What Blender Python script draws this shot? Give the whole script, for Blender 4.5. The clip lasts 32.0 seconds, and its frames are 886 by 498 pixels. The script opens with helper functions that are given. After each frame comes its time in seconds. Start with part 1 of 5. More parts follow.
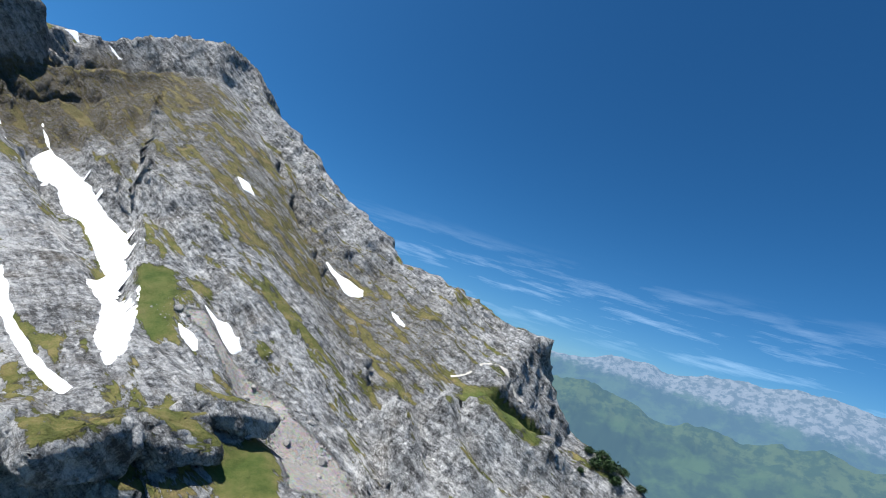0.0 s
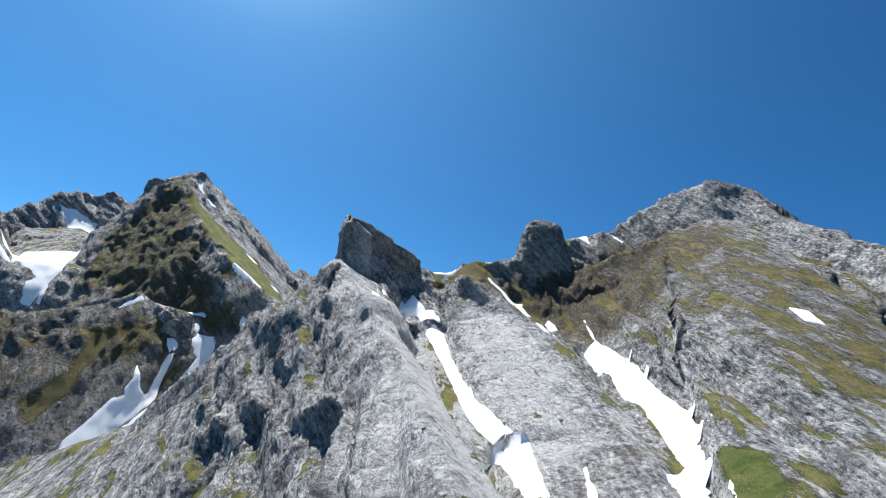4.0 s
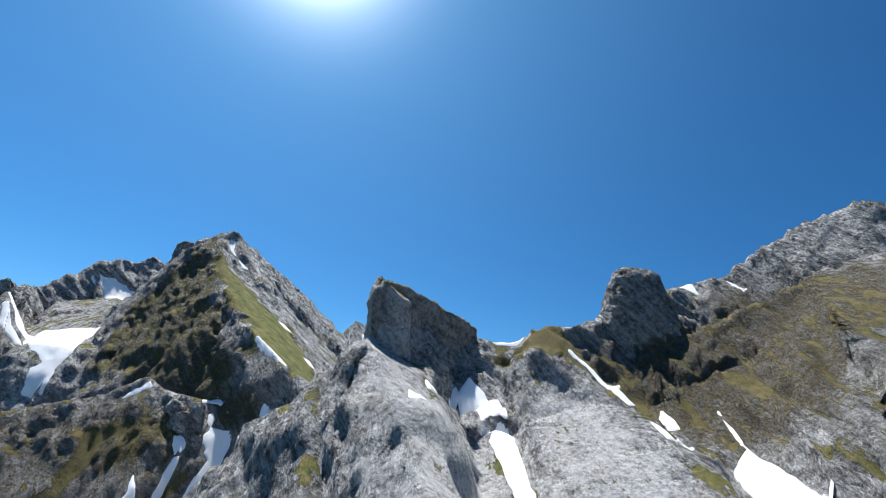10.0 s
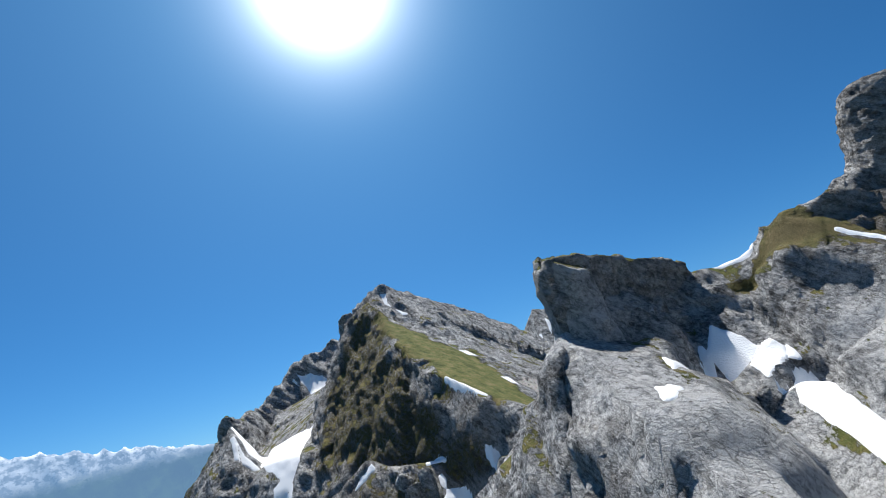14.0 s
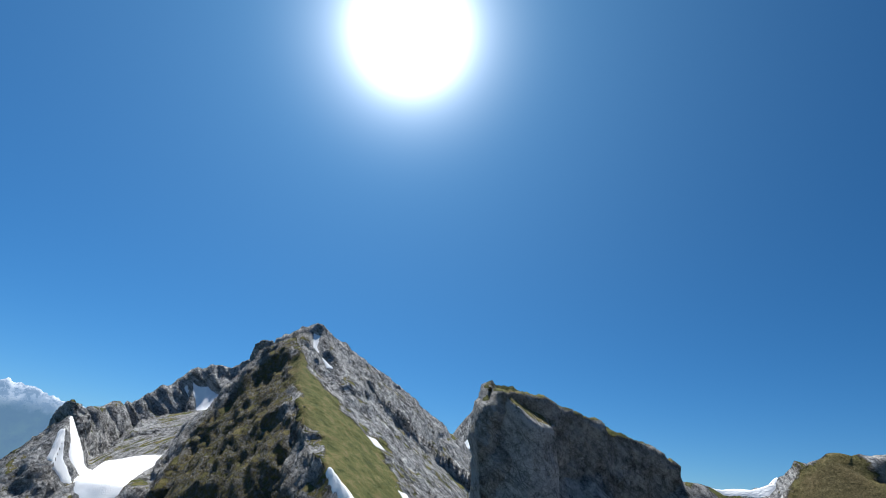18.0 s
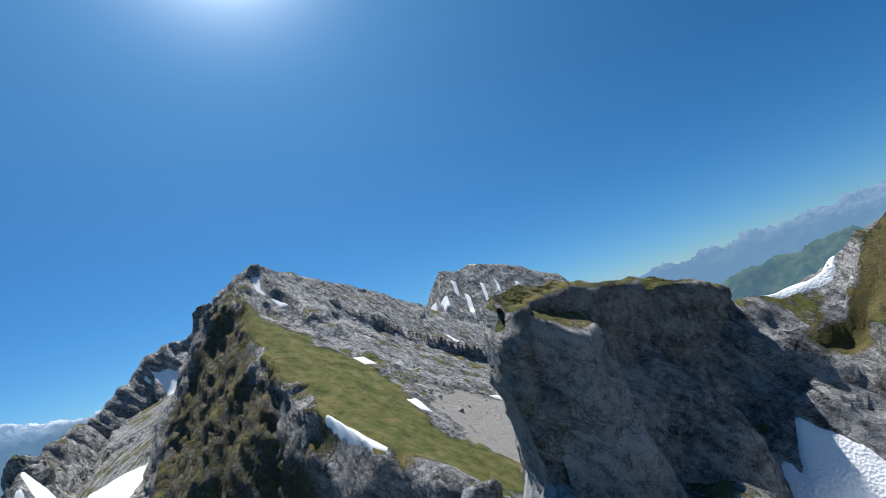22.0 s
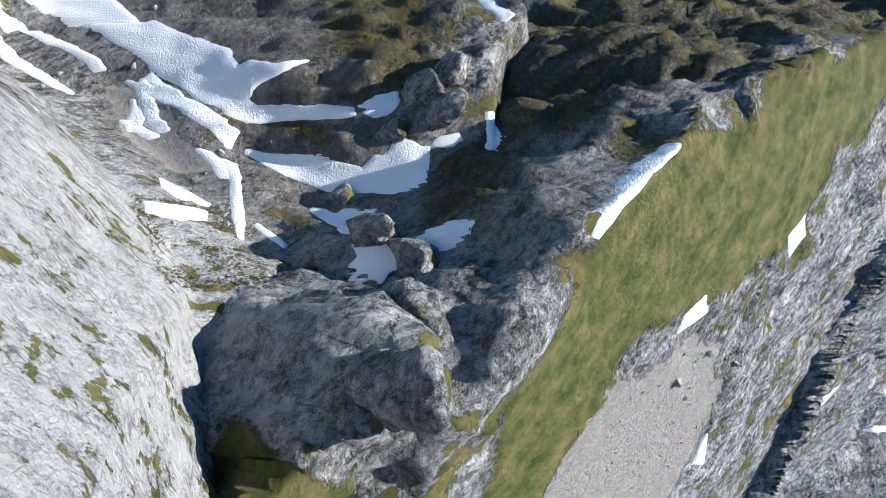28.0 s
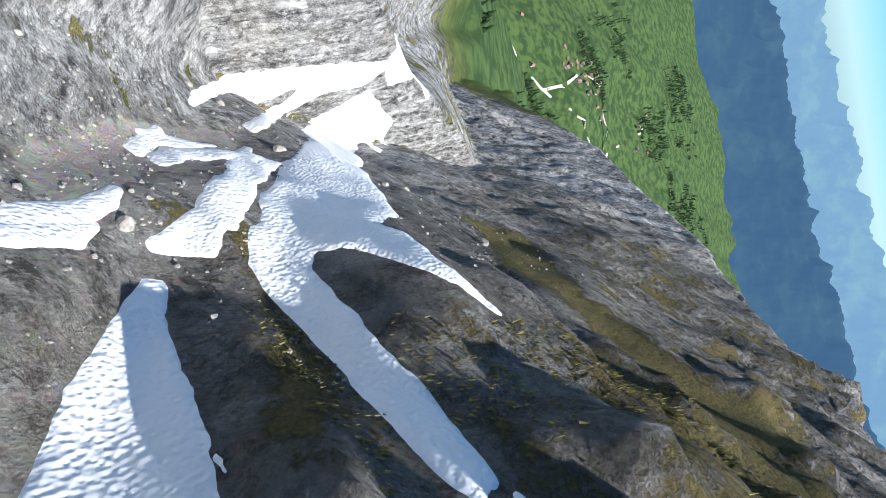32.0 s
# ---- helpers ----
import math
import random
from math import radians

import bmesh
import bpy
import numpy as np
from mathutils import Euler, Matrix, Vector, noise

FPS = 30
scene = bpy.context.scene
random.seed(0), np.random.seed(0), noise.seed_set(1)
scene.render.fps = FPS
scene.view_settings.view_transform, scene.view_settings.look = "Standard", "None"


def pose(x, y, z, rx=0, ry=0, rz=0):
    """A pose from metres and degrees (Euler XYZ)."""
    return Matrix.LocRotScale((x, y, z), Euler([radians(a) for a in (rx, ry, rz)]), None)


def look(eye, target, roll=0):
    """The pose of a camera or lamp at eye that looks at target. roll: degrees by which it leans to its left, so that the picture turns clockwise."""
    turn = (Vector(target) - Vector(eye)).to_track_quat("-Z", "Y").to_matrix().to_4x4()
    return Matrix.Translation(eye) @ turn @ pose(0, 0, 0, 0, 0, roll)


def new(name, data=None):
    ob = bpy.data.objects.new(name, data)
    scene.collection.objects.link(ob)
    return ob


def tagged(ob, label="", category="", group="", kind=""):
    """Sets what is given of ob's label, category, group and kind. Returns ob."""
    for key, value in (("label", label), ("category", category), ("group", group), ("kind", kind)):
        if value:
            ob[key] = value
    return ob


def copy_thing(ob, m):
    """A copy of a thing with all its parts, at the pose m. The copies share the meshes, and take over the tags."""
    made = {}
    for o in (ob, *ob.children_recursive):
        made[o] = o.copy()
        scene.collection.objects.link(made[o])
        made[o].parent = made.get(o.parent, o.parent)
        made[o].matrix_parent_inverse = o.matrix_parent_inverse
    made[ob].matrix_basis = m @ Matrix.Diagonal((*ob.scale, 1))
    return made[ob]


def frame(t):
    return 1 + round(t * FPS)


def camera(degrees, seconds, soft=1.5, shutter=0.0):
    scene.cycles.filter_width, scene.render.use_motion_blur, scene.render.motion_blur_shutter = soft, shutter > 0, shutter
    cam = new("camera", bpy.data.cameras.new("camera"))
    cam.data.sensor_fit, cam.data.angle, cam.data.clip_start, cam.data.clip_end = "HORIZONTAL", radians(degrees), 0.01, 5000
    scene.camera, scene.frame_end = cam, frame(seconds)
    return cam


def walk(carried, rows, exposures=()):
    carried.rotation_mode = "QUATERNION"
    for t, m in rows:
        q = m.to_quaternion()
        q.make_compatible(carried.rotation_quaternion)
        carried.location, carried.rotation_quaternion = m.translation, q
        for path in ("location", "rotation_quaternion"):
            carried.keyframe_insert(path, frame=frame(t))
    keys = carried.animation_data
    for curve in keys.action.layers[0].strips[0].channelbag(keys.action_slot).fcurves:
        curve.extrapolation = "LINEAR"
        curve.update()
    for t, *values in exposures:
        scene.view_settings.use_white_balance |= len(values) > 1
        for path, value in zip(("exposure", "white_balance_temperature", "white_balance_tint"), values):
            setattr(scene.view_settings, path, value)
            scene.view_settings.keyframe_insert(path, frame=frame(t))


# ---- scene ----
cam = camera(84.0, 32.0, 0.7, 0.0)
PATH = [
    (0, (-14.88, -116.87, -51.36), (76.31, -78.93, -35.72), 17.80),
    (0.5, (-11.31, -113.05, -55.31), (77.12, -72.16, -32.80), 23.23),
    (1, (-8.32, -108.71, -58.07), (76.63, -63.79, -30.41), 27.54),
    (1.5, (-6.31, -103.74, -60.14), (70.40, -48.79, -27.03), 37.99),
    (2, (-4.51, -99.24, -61.26), (61.80, -32.86, -26.67), 46.42),
    (2.5, (-2.36, -95.54, -60.16), (51.10, -16.49, -30.30), 46.62),
    (3, (-0.40, -92.21, -57.51), (35.94, -2.06, -33.99), 37.64),
    (3.5, (1.60, -89.80, -54.17), (23.47, 5.80, -34.62), 24.38),
    (4, (3.81, -87.76, -50.97), (18.74, 8.36, -27.75), 8.40),
    (4.5, (4.69, -83.98, -49.01), (24.75, 10.48, -23.02), 5.50),
    (6.5, (7.96, -63.68, -38.37), (13.18, 32.08, -10.03), 9.73),
    (7, (8.22, -57.59, -36.51), (9.95, 37.46, -5.48), 0.58),
    (7.5, (8.46, -52.28, -34.85), (14.16, 42.26, -2.76), 0.17),
    (8, (8.75, -47.83, -33.11), (19.60, 47.07, -3.50), 4.48),
    (8.5, (9.06, -43.21, -31.54), (19.52, 52.34, -3.94), 5.87),
    (9, (9.40, -38.26, -30.09), (17.07, 56.41, 1.21), 5.48),
    (9.5, (9.57, -32.84, -28.50), (17.09, 61.36, 4.19), 9.52),
    (10, (9.54, -27.36, -27.05), (12.22, 67.90, 3.26), 7.22),
    (10.5, (9.51, -22.00, -25.85), (8.22, 73.94, 2.33), 7.21),
    (11, (9.49, -16.77, -24.66), (8.38, 78.95, 4.26), 8.62),
    (11.5, (9.20, -11.63, -23.29), (5.54, 83.79, 6.42), 10.70),
    (12, (8.70, -6.48, -22.13), (-3.12, 88.72, 6.11), 9.91),
    (12.5, (8.06, -1.33, -20.90), (-14.35, 92.04, 7.03), 7.55),
    (13, (7.15, 3.75, -19.58), (-15.63, 96.07, 11.36), 8.23),
    (13.5, (5.86, 8.97, -18.29), (-17.26, 102.08, 9.93), -0.74),
    (14, (4.65, 14.15, -16.82), (-20.52, 106.12, 13.31), -15.71),
    (14.5, (4.01, 19.38, -15.20), (-9.30, 115.52, 8.90), -19.37),
    (15, (3.73, 24.33, -13.35), (13.11, 122.02, 5.85), -9.53),
    (15.5, (3.44, 29.62, -11.31), (17.18, 124.39, 17.50), 2.64),
    (17.5, (2.97, 52.71, -3.60), (-4.48, 143.41, 37.83), 10.64),
    (18, (2.38, 59.82, -1.27), (-17.69, 147.91, 41.61), 6.55),
    (18.5, (1.43, 65.42, 1.27), (-24.34, 149.66, 48.60), 5.07),
    (19, (0.58, 68.76, 3.65), (-20.21, 158.02, 43.65), 4.41),
    (19.5, (-0.37, 72.04, 5.87), (-21.87, 161.65, 44.70), 5.64),
    (20, (-1.49, 75.68, 7.93), (-29.52, 167.26, 36.70), 0.58),
    (20.5, (-2.67, 80.07, 9.86), (-39.38, 169.53, 35.33), -4.59),
    (21, (-3.88, 84.62, 11.84), (-38.28, 176.42, 31.59), -10.54),
    (21.5, (-4.67, 88.97, 13.82), (-30.08, 183.93, 32.19), -17.41),
    (22, (-5.49, 93.70, 15.56), (-15.88, 191.67, 32.69), -16.90),
    (22.5, (-6.61, 98.68, 17.27), (-3.16, 194.98, 43.99), -0.34),
    (23, (-7.19, 104.12, 19.25), (-9.60, 200.31, 46.48), 11.92),
    (23.5, (-7.40, 109.93, 21.52), (-27.02, 207.36, 32.53), 6.42),
    (24, (-8.01, 116.32, 23.52), (-26.04, 213.98, 35.30), -7.09),
    (24.5, (-8.20, 122.50, 25.52), (-10.48, 222.10, 34.22), 6.82),
    (25, (-8.20, 128.28, 27.15), (-17.33, 227.67, 33.34), 19.43),
    (25.5, (-7.57, 133.63, 27.95), (-19.92, 232.66, 21.60), 38.67),
    (27.5, (-15.42, 173.07, 21.36), (-52.98, 252.50, -26.38), 67.24),
    (28, (-20.75, 181.26, 16.40), (-60.46, 252.76, -41.14), 75.88),
    (28.5, (-26.74, 189.89, 11.75), (-69.83, 256.77, -48.83), 66.42),
    (29, (-33.77, 197.18, 6.39), (-87.85, 260.93, -48.49), 68.25),
    (29.5, (-41.16, 204.03, 0.67), (-92.26, 262.83, -62.03), 73.54),
    (30, (-48.54, 210.45, -8.31), (-102.26, 267.06, -70.83), 91.05),
    (30.5, (-56.94, 215.69, -17.40), (-117.58, 263.78, -80.73), 102.27),
    (31, (-65.45, 221.12, -25.83), (-129.97, 256.41, -93.60), 97.04),
    (31.5, (-72.20, 229.10, -37.60), (-142.80, 245.30, -106.50), 94.16),
    (32, (-78.38, 237.14, -49.32), (-150.93, 218.36, -115.53), 81.69),
]
walk(cam, [(t, look(eye, target, roll)) for t, eye, target, roll in PATH],
     [(0, 0.8), (4, 0.8), (11, 0.7), (18, 0.42), (21, 0.42), (24, 0.6), (26, 0.75), (28, 1.0), (29, 1.15), (31, 1.4), (32, 1.2)])

# ---- sky and sun ----
SKY_STRENGTH, SKY_TINT = 0.085, (0.165, 0.53, 0.79)
SUN_WAY = Vector((-0.249, 0.617, 0.746)).normalized()
SUN_FROM = Vector((-0.175, 0.388, 0.905)).normalized()
world = bpy.data.worlds.new("sky")
scene.world = world
world.use_nodes = True
wn = world.node_tree
wn.nodes.clear()
sky = wn.nodes.new("ShaderNodeTexSky")
sky.sky_type = "NISHITA"
sky.sun_disc = False
sky.sun_elevation = math.asin(SUN_FROM.z)
sky.sun_rotation = math.atan2(SUN_FROM.x, SUN_FROM.y)
sky.altitude = 2300
sky.air_density = 1.0
sky.dust_density = 0.4
sky.ozone_density = 2.0
def world_math(op, a, v):
    n = wn.nodes.new("ShaderNodeMath")
    n.operation = op
    wn.links.new(a, n.inputs[0])
    n.inputs[1].default_value = v
    return n.outputs[0]


def world_mix(blend, a, b, fac=1.0):
    n = wn.nodes.new("ShaderNodeMixRGB")
    n.blend_type = blend
    n.inputs[0].default_value = fac
    for i, v in ((1, a), (2, b)):
        if isinstance(v, tuple):
            n.inputs[i].default_value = (*v, 1)
        else:
            wn.links.new(v, n.inputs[i])
    return n.outputs[0]


# deep mountain blue, and the bright aureole round the sun
way = wn.nodes.new("ShaderNodeTexCoord")
near_sun = wn.nodes.new("ShaderNodeVectorMath")
near_sun.operation = "DOT_PRODUCT"
wn.links.new(way.outputs["Generated"], near_sun.inputs[0])
near_sun.inputs[1].default_value = SUN_WAY
dot = world_math("MAXIMUM", near_sun.outputs["Value"], 0.0)
height = wn.nodes.new("ShaderNodeSeparateXYZ")
wn.links.new(way.outputs["Generated"], height.inputs[0])
low = world_math("POWER", world_math("SUBTRACT", world_math("MULTIPLY", world_math("MAXIMUM", height.outputs["Z"], 0.0), -1.0), -1.0), 9.0)
tint = wn.nodes.new("ShaderNodeMixRGB")
wn.links.new(low, tint.inputs[0])
tint.inputs[1].default_value, tint.inputs[2].default_value = (*SKY_TINT, 1), (0.38, 0.58, 0.80, 1)
air = world_mix("MULTIPLY", sky.outputs[0], tint.outputs[0])
for power, colour in ((5, (0.55, 1.22, 1.72)), (30, (0.6, 1.0, 1.3)), (110, (8.0, 8.6, 9.2)), (380, (40.0, 40.0, 40.0)), (2600, (60.0, 60.0, 58.0))):
    glow = world_mix("MULTIPLY", (1.0, 1.0, 1.0), colour)
    lobe = wn.nodes.new("ShaderNodeVectorMath")
    lobe.operation = "SCALE"
    wn.links.new(glow, lobe.inputs[0])
    wn.links.new(world_math("POWER", dot, power), lobe.inputs["Scale"])
    air = world_mix("ADD", air, lobe.outputs[0])
# thin streaks of high cloud low in the east
wisp_map = wn.nodes.new("ShaderNodeMapping")
wisp_map.inputs["Scale"].default_value = (3.0, 5.0, 42.0)
wisp_map.inputs["Rotation"].default_value = (0.12, 0.0, 0.0)
wn.links.new(way.outputs["Generated"], wisp_map.inputs["Vector"])
wisp = wn.nodes.new("ShaderNodeTexNoise")
wisp.inputs["Scale"].default_value, wisp.inputs["Detail"].default_value, wisp.inputs["Roughness"].default_value = 1.0, 7, 0.62
wn.links.new(wisp_map.outputs[0], wisp.inputs["Vector"])
band = wn.nodes.new("ShaderNodeMapRange")
band.interpolation_type = "SMOOTHSTEP"
wn.links.new(world_math("ABSOLUTE", world_math("SUBTRACT", height.outputs["Z"], 0.125), 0.0), band.inputs["Value"])
band.inputs["From Min"].default_value, band.inputs["From Max"].default_value = 0.1, 0.01
east = wn.nodes.new("ShaderNodeMapRange")
wn.links.new(height.outputs["X"], east.inputs["Value"])
east.inputs["From Min"].default_value, east.inputs["From Max"].default_value = 0.6, 0.95
thin = wn.nodes.new("ShaderNodeMapRange")
wn.links.new(wisp.outputs["Fac"], thin.inputs["Value"])
thin.inputs["From Min"].default_value, thin.inputs["From Max"].default_value = 0.5, 0.72
amount = wn.nodes.new("ShaderNodeMath")
amount.operation = "MULTIPLY"
wn.links.new(band.outputs[0], amount.inputs[0])
wn.links.new(east.outputs[0], amount.inputs[1])
amount2 = wn.nodes.new("ShaderNodeMath")
amount2.operation = "MULTIPLY"
wn.links.new(amount.outputs[0], amount2.inputs[0])
wn.links.new(thin.outputs[0], amount2.inputs[1])
cloud = wn.nodes.new("ShaderNodeVectorMath")
cloud.operation = "SCALE"
cloud.inputs[0].default_value = (2.2, 2.5, 2.7)
wn.links.new(amount2.outputs[0], cloud.inputs["Scale"])
air = world_mix("ADD", air, cloud.outputs[0])
# hazier air towards the west
side = wn.nodes.new("ShaderNodeVectorMath")
side.operation = "SCALE"
wn.links.new(air, side.inputs[0])
wn.links.new(world_math("ADD", world_math("MULTIPLY", height.outputs["X"], -0.13), 1.0), side.inputs["Scale"])
air = side.outputs[0]
bg = wn.nodes.new("ShaderNodeBackground")
bg.inputs["Strength"].default_value = SKY_STRENGTH
wo = wn.nodes.new("ShaderNodeOutputWorld")
wn.links.new(air, bg.inputs["Color"])
wn.links.new(bg.outputs[0], wo.inputs["Surface"])
sun = new("sun", bpy.data.lights.new("sun", "SUN"))
sun.data.energy = 5.0
sun.data.angle = radians(0.53)
sun.data.color = (1.0, 0.975, 0.935)
sun.rotation_euler = SUN_FROM.to_track_quat("Z", "Y").to_euler()
scene.view_settings.exposure = 0.0


# ---- noise on arrays ----
def hash3(ix, iy, iz):
    h = (ix * 374761393 + iy * 668265263 + iz * 1274126177) & 0xFFFFFFFF
    h = ((h ^ (h >> 13)) * 1103515245) & 0xFFFFFFFF
    h = ((h ^ (h >> 16)) * 2654435761) & 0xFFFFFFFF
    return ((h ^ (h >> 15)) & 0xFFFF) / 32767.5 - 1.0


def vnoise(x, y, z):
    ix, iy, iz = (np.floor(a).astype(np.int64) for a in (x, y, z))
    fx, fy, fz = x - ix, y - iy, z - iz
    ux, uy, uz = (f * f * f * (f * (f * 6 - 15) + 10) for f in (fx, fy, fz))
    out = 0
    for dx in (0, 1):
        for dy in (0, 1):
            for dz in (0, 1):
                w = (ux if dx else 1 - ux) * (uy if dy else 1 - uy) * (uz if dz else 1 - uz)
                out = out + w * hash3(ix + dx, iy + dy, iz + dz)
    return out


def fbm(x, y, z, octaves=4, ridged=False):
    out, amp, total = 0, 1.0, 0.0
    for n in range(octaves):
        v = vnoise(x + 17.3 * n, y - 9.1 * n, z + 4.7 * n)
        out = out + amp * (1 - 2 * np.abs(v) if ridged else v)
        total += amp
        x, y, z, amp = x * 2.03, y * 2.03, z * 2.03, amp * 0.5
    return out / total


# ---- relief: crests with a slope on either side, and gullies cut into them ----
def along(points, x, y):
    """The distance to a line of points, the height on it, the side (+1 left) and the part of the way."""
    best = np.full(x.shape, 1e18)
    height, side, way = (np.zeros(x.shape) for _ in range(3))
    lengths = [math.dist(a[:2], b[:2]) for a, b in zip(points, points[1:])]
    total, gone = sum(lengths), 0.0
    for (ax, ay, az), (bx, by, bz), ln in zip(points, points[1:], lengths):
        dx, dy = (bx - ax) / ln, (by - ay) / ln
        s = np.clip((x - ax) * dx + (y - ay) * dy, 0, ln)
        d = (x - ax - s * dx) ** 2 + (y - ay - s * dy) ** 2
        near = d < best
        best = np.where(near, d, best)
        height = np.where(near, az + (bz - az) * s / ln, height)
        side = np.where(near, np.where(dx * (y - ay) - dy * (x - ax) > 0, 1.0, -1.0), side)
        way = np.where(near, (gone + s) / total, way)
        gone += ln
    return np.sqrt(best), height, side, way


def fall(d, near, reach, far):
    return np.where(d < reach, d * near, reach * near + (d - reach) * far)


def crest(points, left, right, x, y, plane=None, jag=0.0):
    d, h, side, way = along(points, x, y)
    run = way * sum(math.dist(a[:2], b[:2]) for a, b in zip(points, points[1:]))
    teeth = fbm(run / 16, 0 * run + points[0][0], 0 * run + 0.5, 3)
    h = h + jag * 1.3 * teeth * np.clip(way * 12, 0, 1) * np.clip((1 - way) * 12, 0, 1)
    # past its ends a crest drops away
    (ax, ay, _), (bx, by, _), (cx, cy, _), (ex, ey, _) = points[0], points[1], points[-2], points[-1]
    past = np.maximum(((ax - bx) * (x - ax) + (ay - by) * (y - ay)) / math.dist((ax, ay), (bx, by)),
                      ((ex - cx) * (x - ex) + (ey - cy) * (y - ey)) / math.dist((cx, cy), (ex, ey)))
    h = h - np.where((way < 0.001) | (way > 0.999), 0.9 * np.clip(d - 25, 0, np.maximum(0, 2.5 * past)), 0)
    down = h - fall(d, *left)
    if plane:
        # a smooth dip slope on the left, which runs into the crest
        step = np.r_[0, np.cumsum([math.dist(a[:2], b[:2]) for a, b in zip(points, points[1:])])]
        cx, cy = (np.interp(way, step / step[-1], [p[k] for p in points]) for k in (0, 1))
        lift = h - (plane[0] + plane[1] * cx + plane[2] * cy)
        down = plane[0] + plane[1] * x + plane[2] * y + lift * np.exp(-d / 13)
        down = np.where((way > 0.001) & (way < 0.999), down, h - fall(d, *left))
    return np.where(side > 0, down, h - fall(d, *right))


def smax(a, b, k):
    h = np.clip(0.5 + 0.5 * (a - b) / k, 0, 1)
    return b + (a - b) * h + k * h * (1 - h)



# ---- materials ----
def node(nt, kind, links=(), **values):
    """A node with set values and linked inputs: links maps an input's name or number to an output."""
    n = nt.nodes.new(kind)
    for key, v in values.items():
        if key in n.inputs:
            n.inputs[key].default_value = v
        elif key == "op":
            n.operation = v
        elif key == "blend":
            n.blend_type = v
        elif key == "feature":
            n.feature = v
        elif key == "data":
            n.data_type = v
    for where, out in dict(links).items():
        nt.links.new(out, n.inputs[where])
    return n


def math_node(nt, op, a, b=None, clamp=False):
    n = nt.nodes.new("ShaderNodeMath")
    n.operation, n.use_clamp = op, clamp
    for i, v in enumerate((a, b)):
        if v is None:
            continue
        if isinstance(v, (int, float)):
            n.inputs[i].default_value = v
        else:
            nt.links.new(v, n.inputs[i])
    return n.outputs[0]


def mix_colour(nt, fac, a, b, blend="MIX"):
    n = nt.nodes.new("ShaderNodeMixRGB")
    n.blend_type = blend
    for i, v in enumerate((fac, a, b)):
        if isinstance(v, (int, float)):
            n.inputs[i].default_value = v
        elif isinstance(v, tuple):
            n.inputs[i].default_value = (*v, 1)
        else:
            nt.links.new(v, n.inputs[i])
    return n.outputs[0]


def step_between(nt, v, lo, hi):
    n = nt.nodes.new("ShaderNodeMapRange")
    n.interpolation_type = "SMOOTHSTEP"
    nt.links.new(v, n.inputs["Value"])
    n.inputs["From Min"].default_value, n.inputs["From Max"].default_value = lo, hi
    return n.outputs[0]


def noise_tex(nt, vec, scale, detail=6, rough=0.6, warp=0.0):
    n = nt.nodes.new("ShaderNodeTexNoise")
    nt.links.new(vec, n.inputs["Vector"])
    n.inputs["Scale"].default_value, n.inputs["Detail"].default_value = scale, detail
    n.inputs["Roughness"].default_value, n.inputs["Distortion"].default_value = rough, warp
    return n.outputs["Fac"]


def ramp(nt, v, *stops):
    n = nt.nodes.new("ShaderNodeValToRGB")
    nt.links.new(v, n.inputs[0])
    el = n.color_ramp.elements
    while len(el) < len(stops):
        el.new(0.5)
    for e, (p, c) in zip(el, stops):
        e.position, e.color = p, (*c, 1)
    return n.outputs[0]


def attribute(nt, name):
    n = nt.nodes.new("ShaderNodeAttribute")
    n.attribute_name = name
    return n.outputs["Fac"]


def fresh(name):
    m = bpy.data.materials.new(name)
    m.use_nodes = True
    nt = m.node_tree
    return m, nt, nt.nodes["Principled BSDF"]


def bumped(nt, bsdf, height, distance, strength=1.0):
    b = nt.nodes.new("ShaderNodeBump")
    b.inputs["Strength"].default_value, b.inputs["Distance"].default_value = strength, distance
    nt.links.new(height, b.inputs["Height"])
    nt.links.new(b.outputs[0], bsdf.inputs["Normal"])


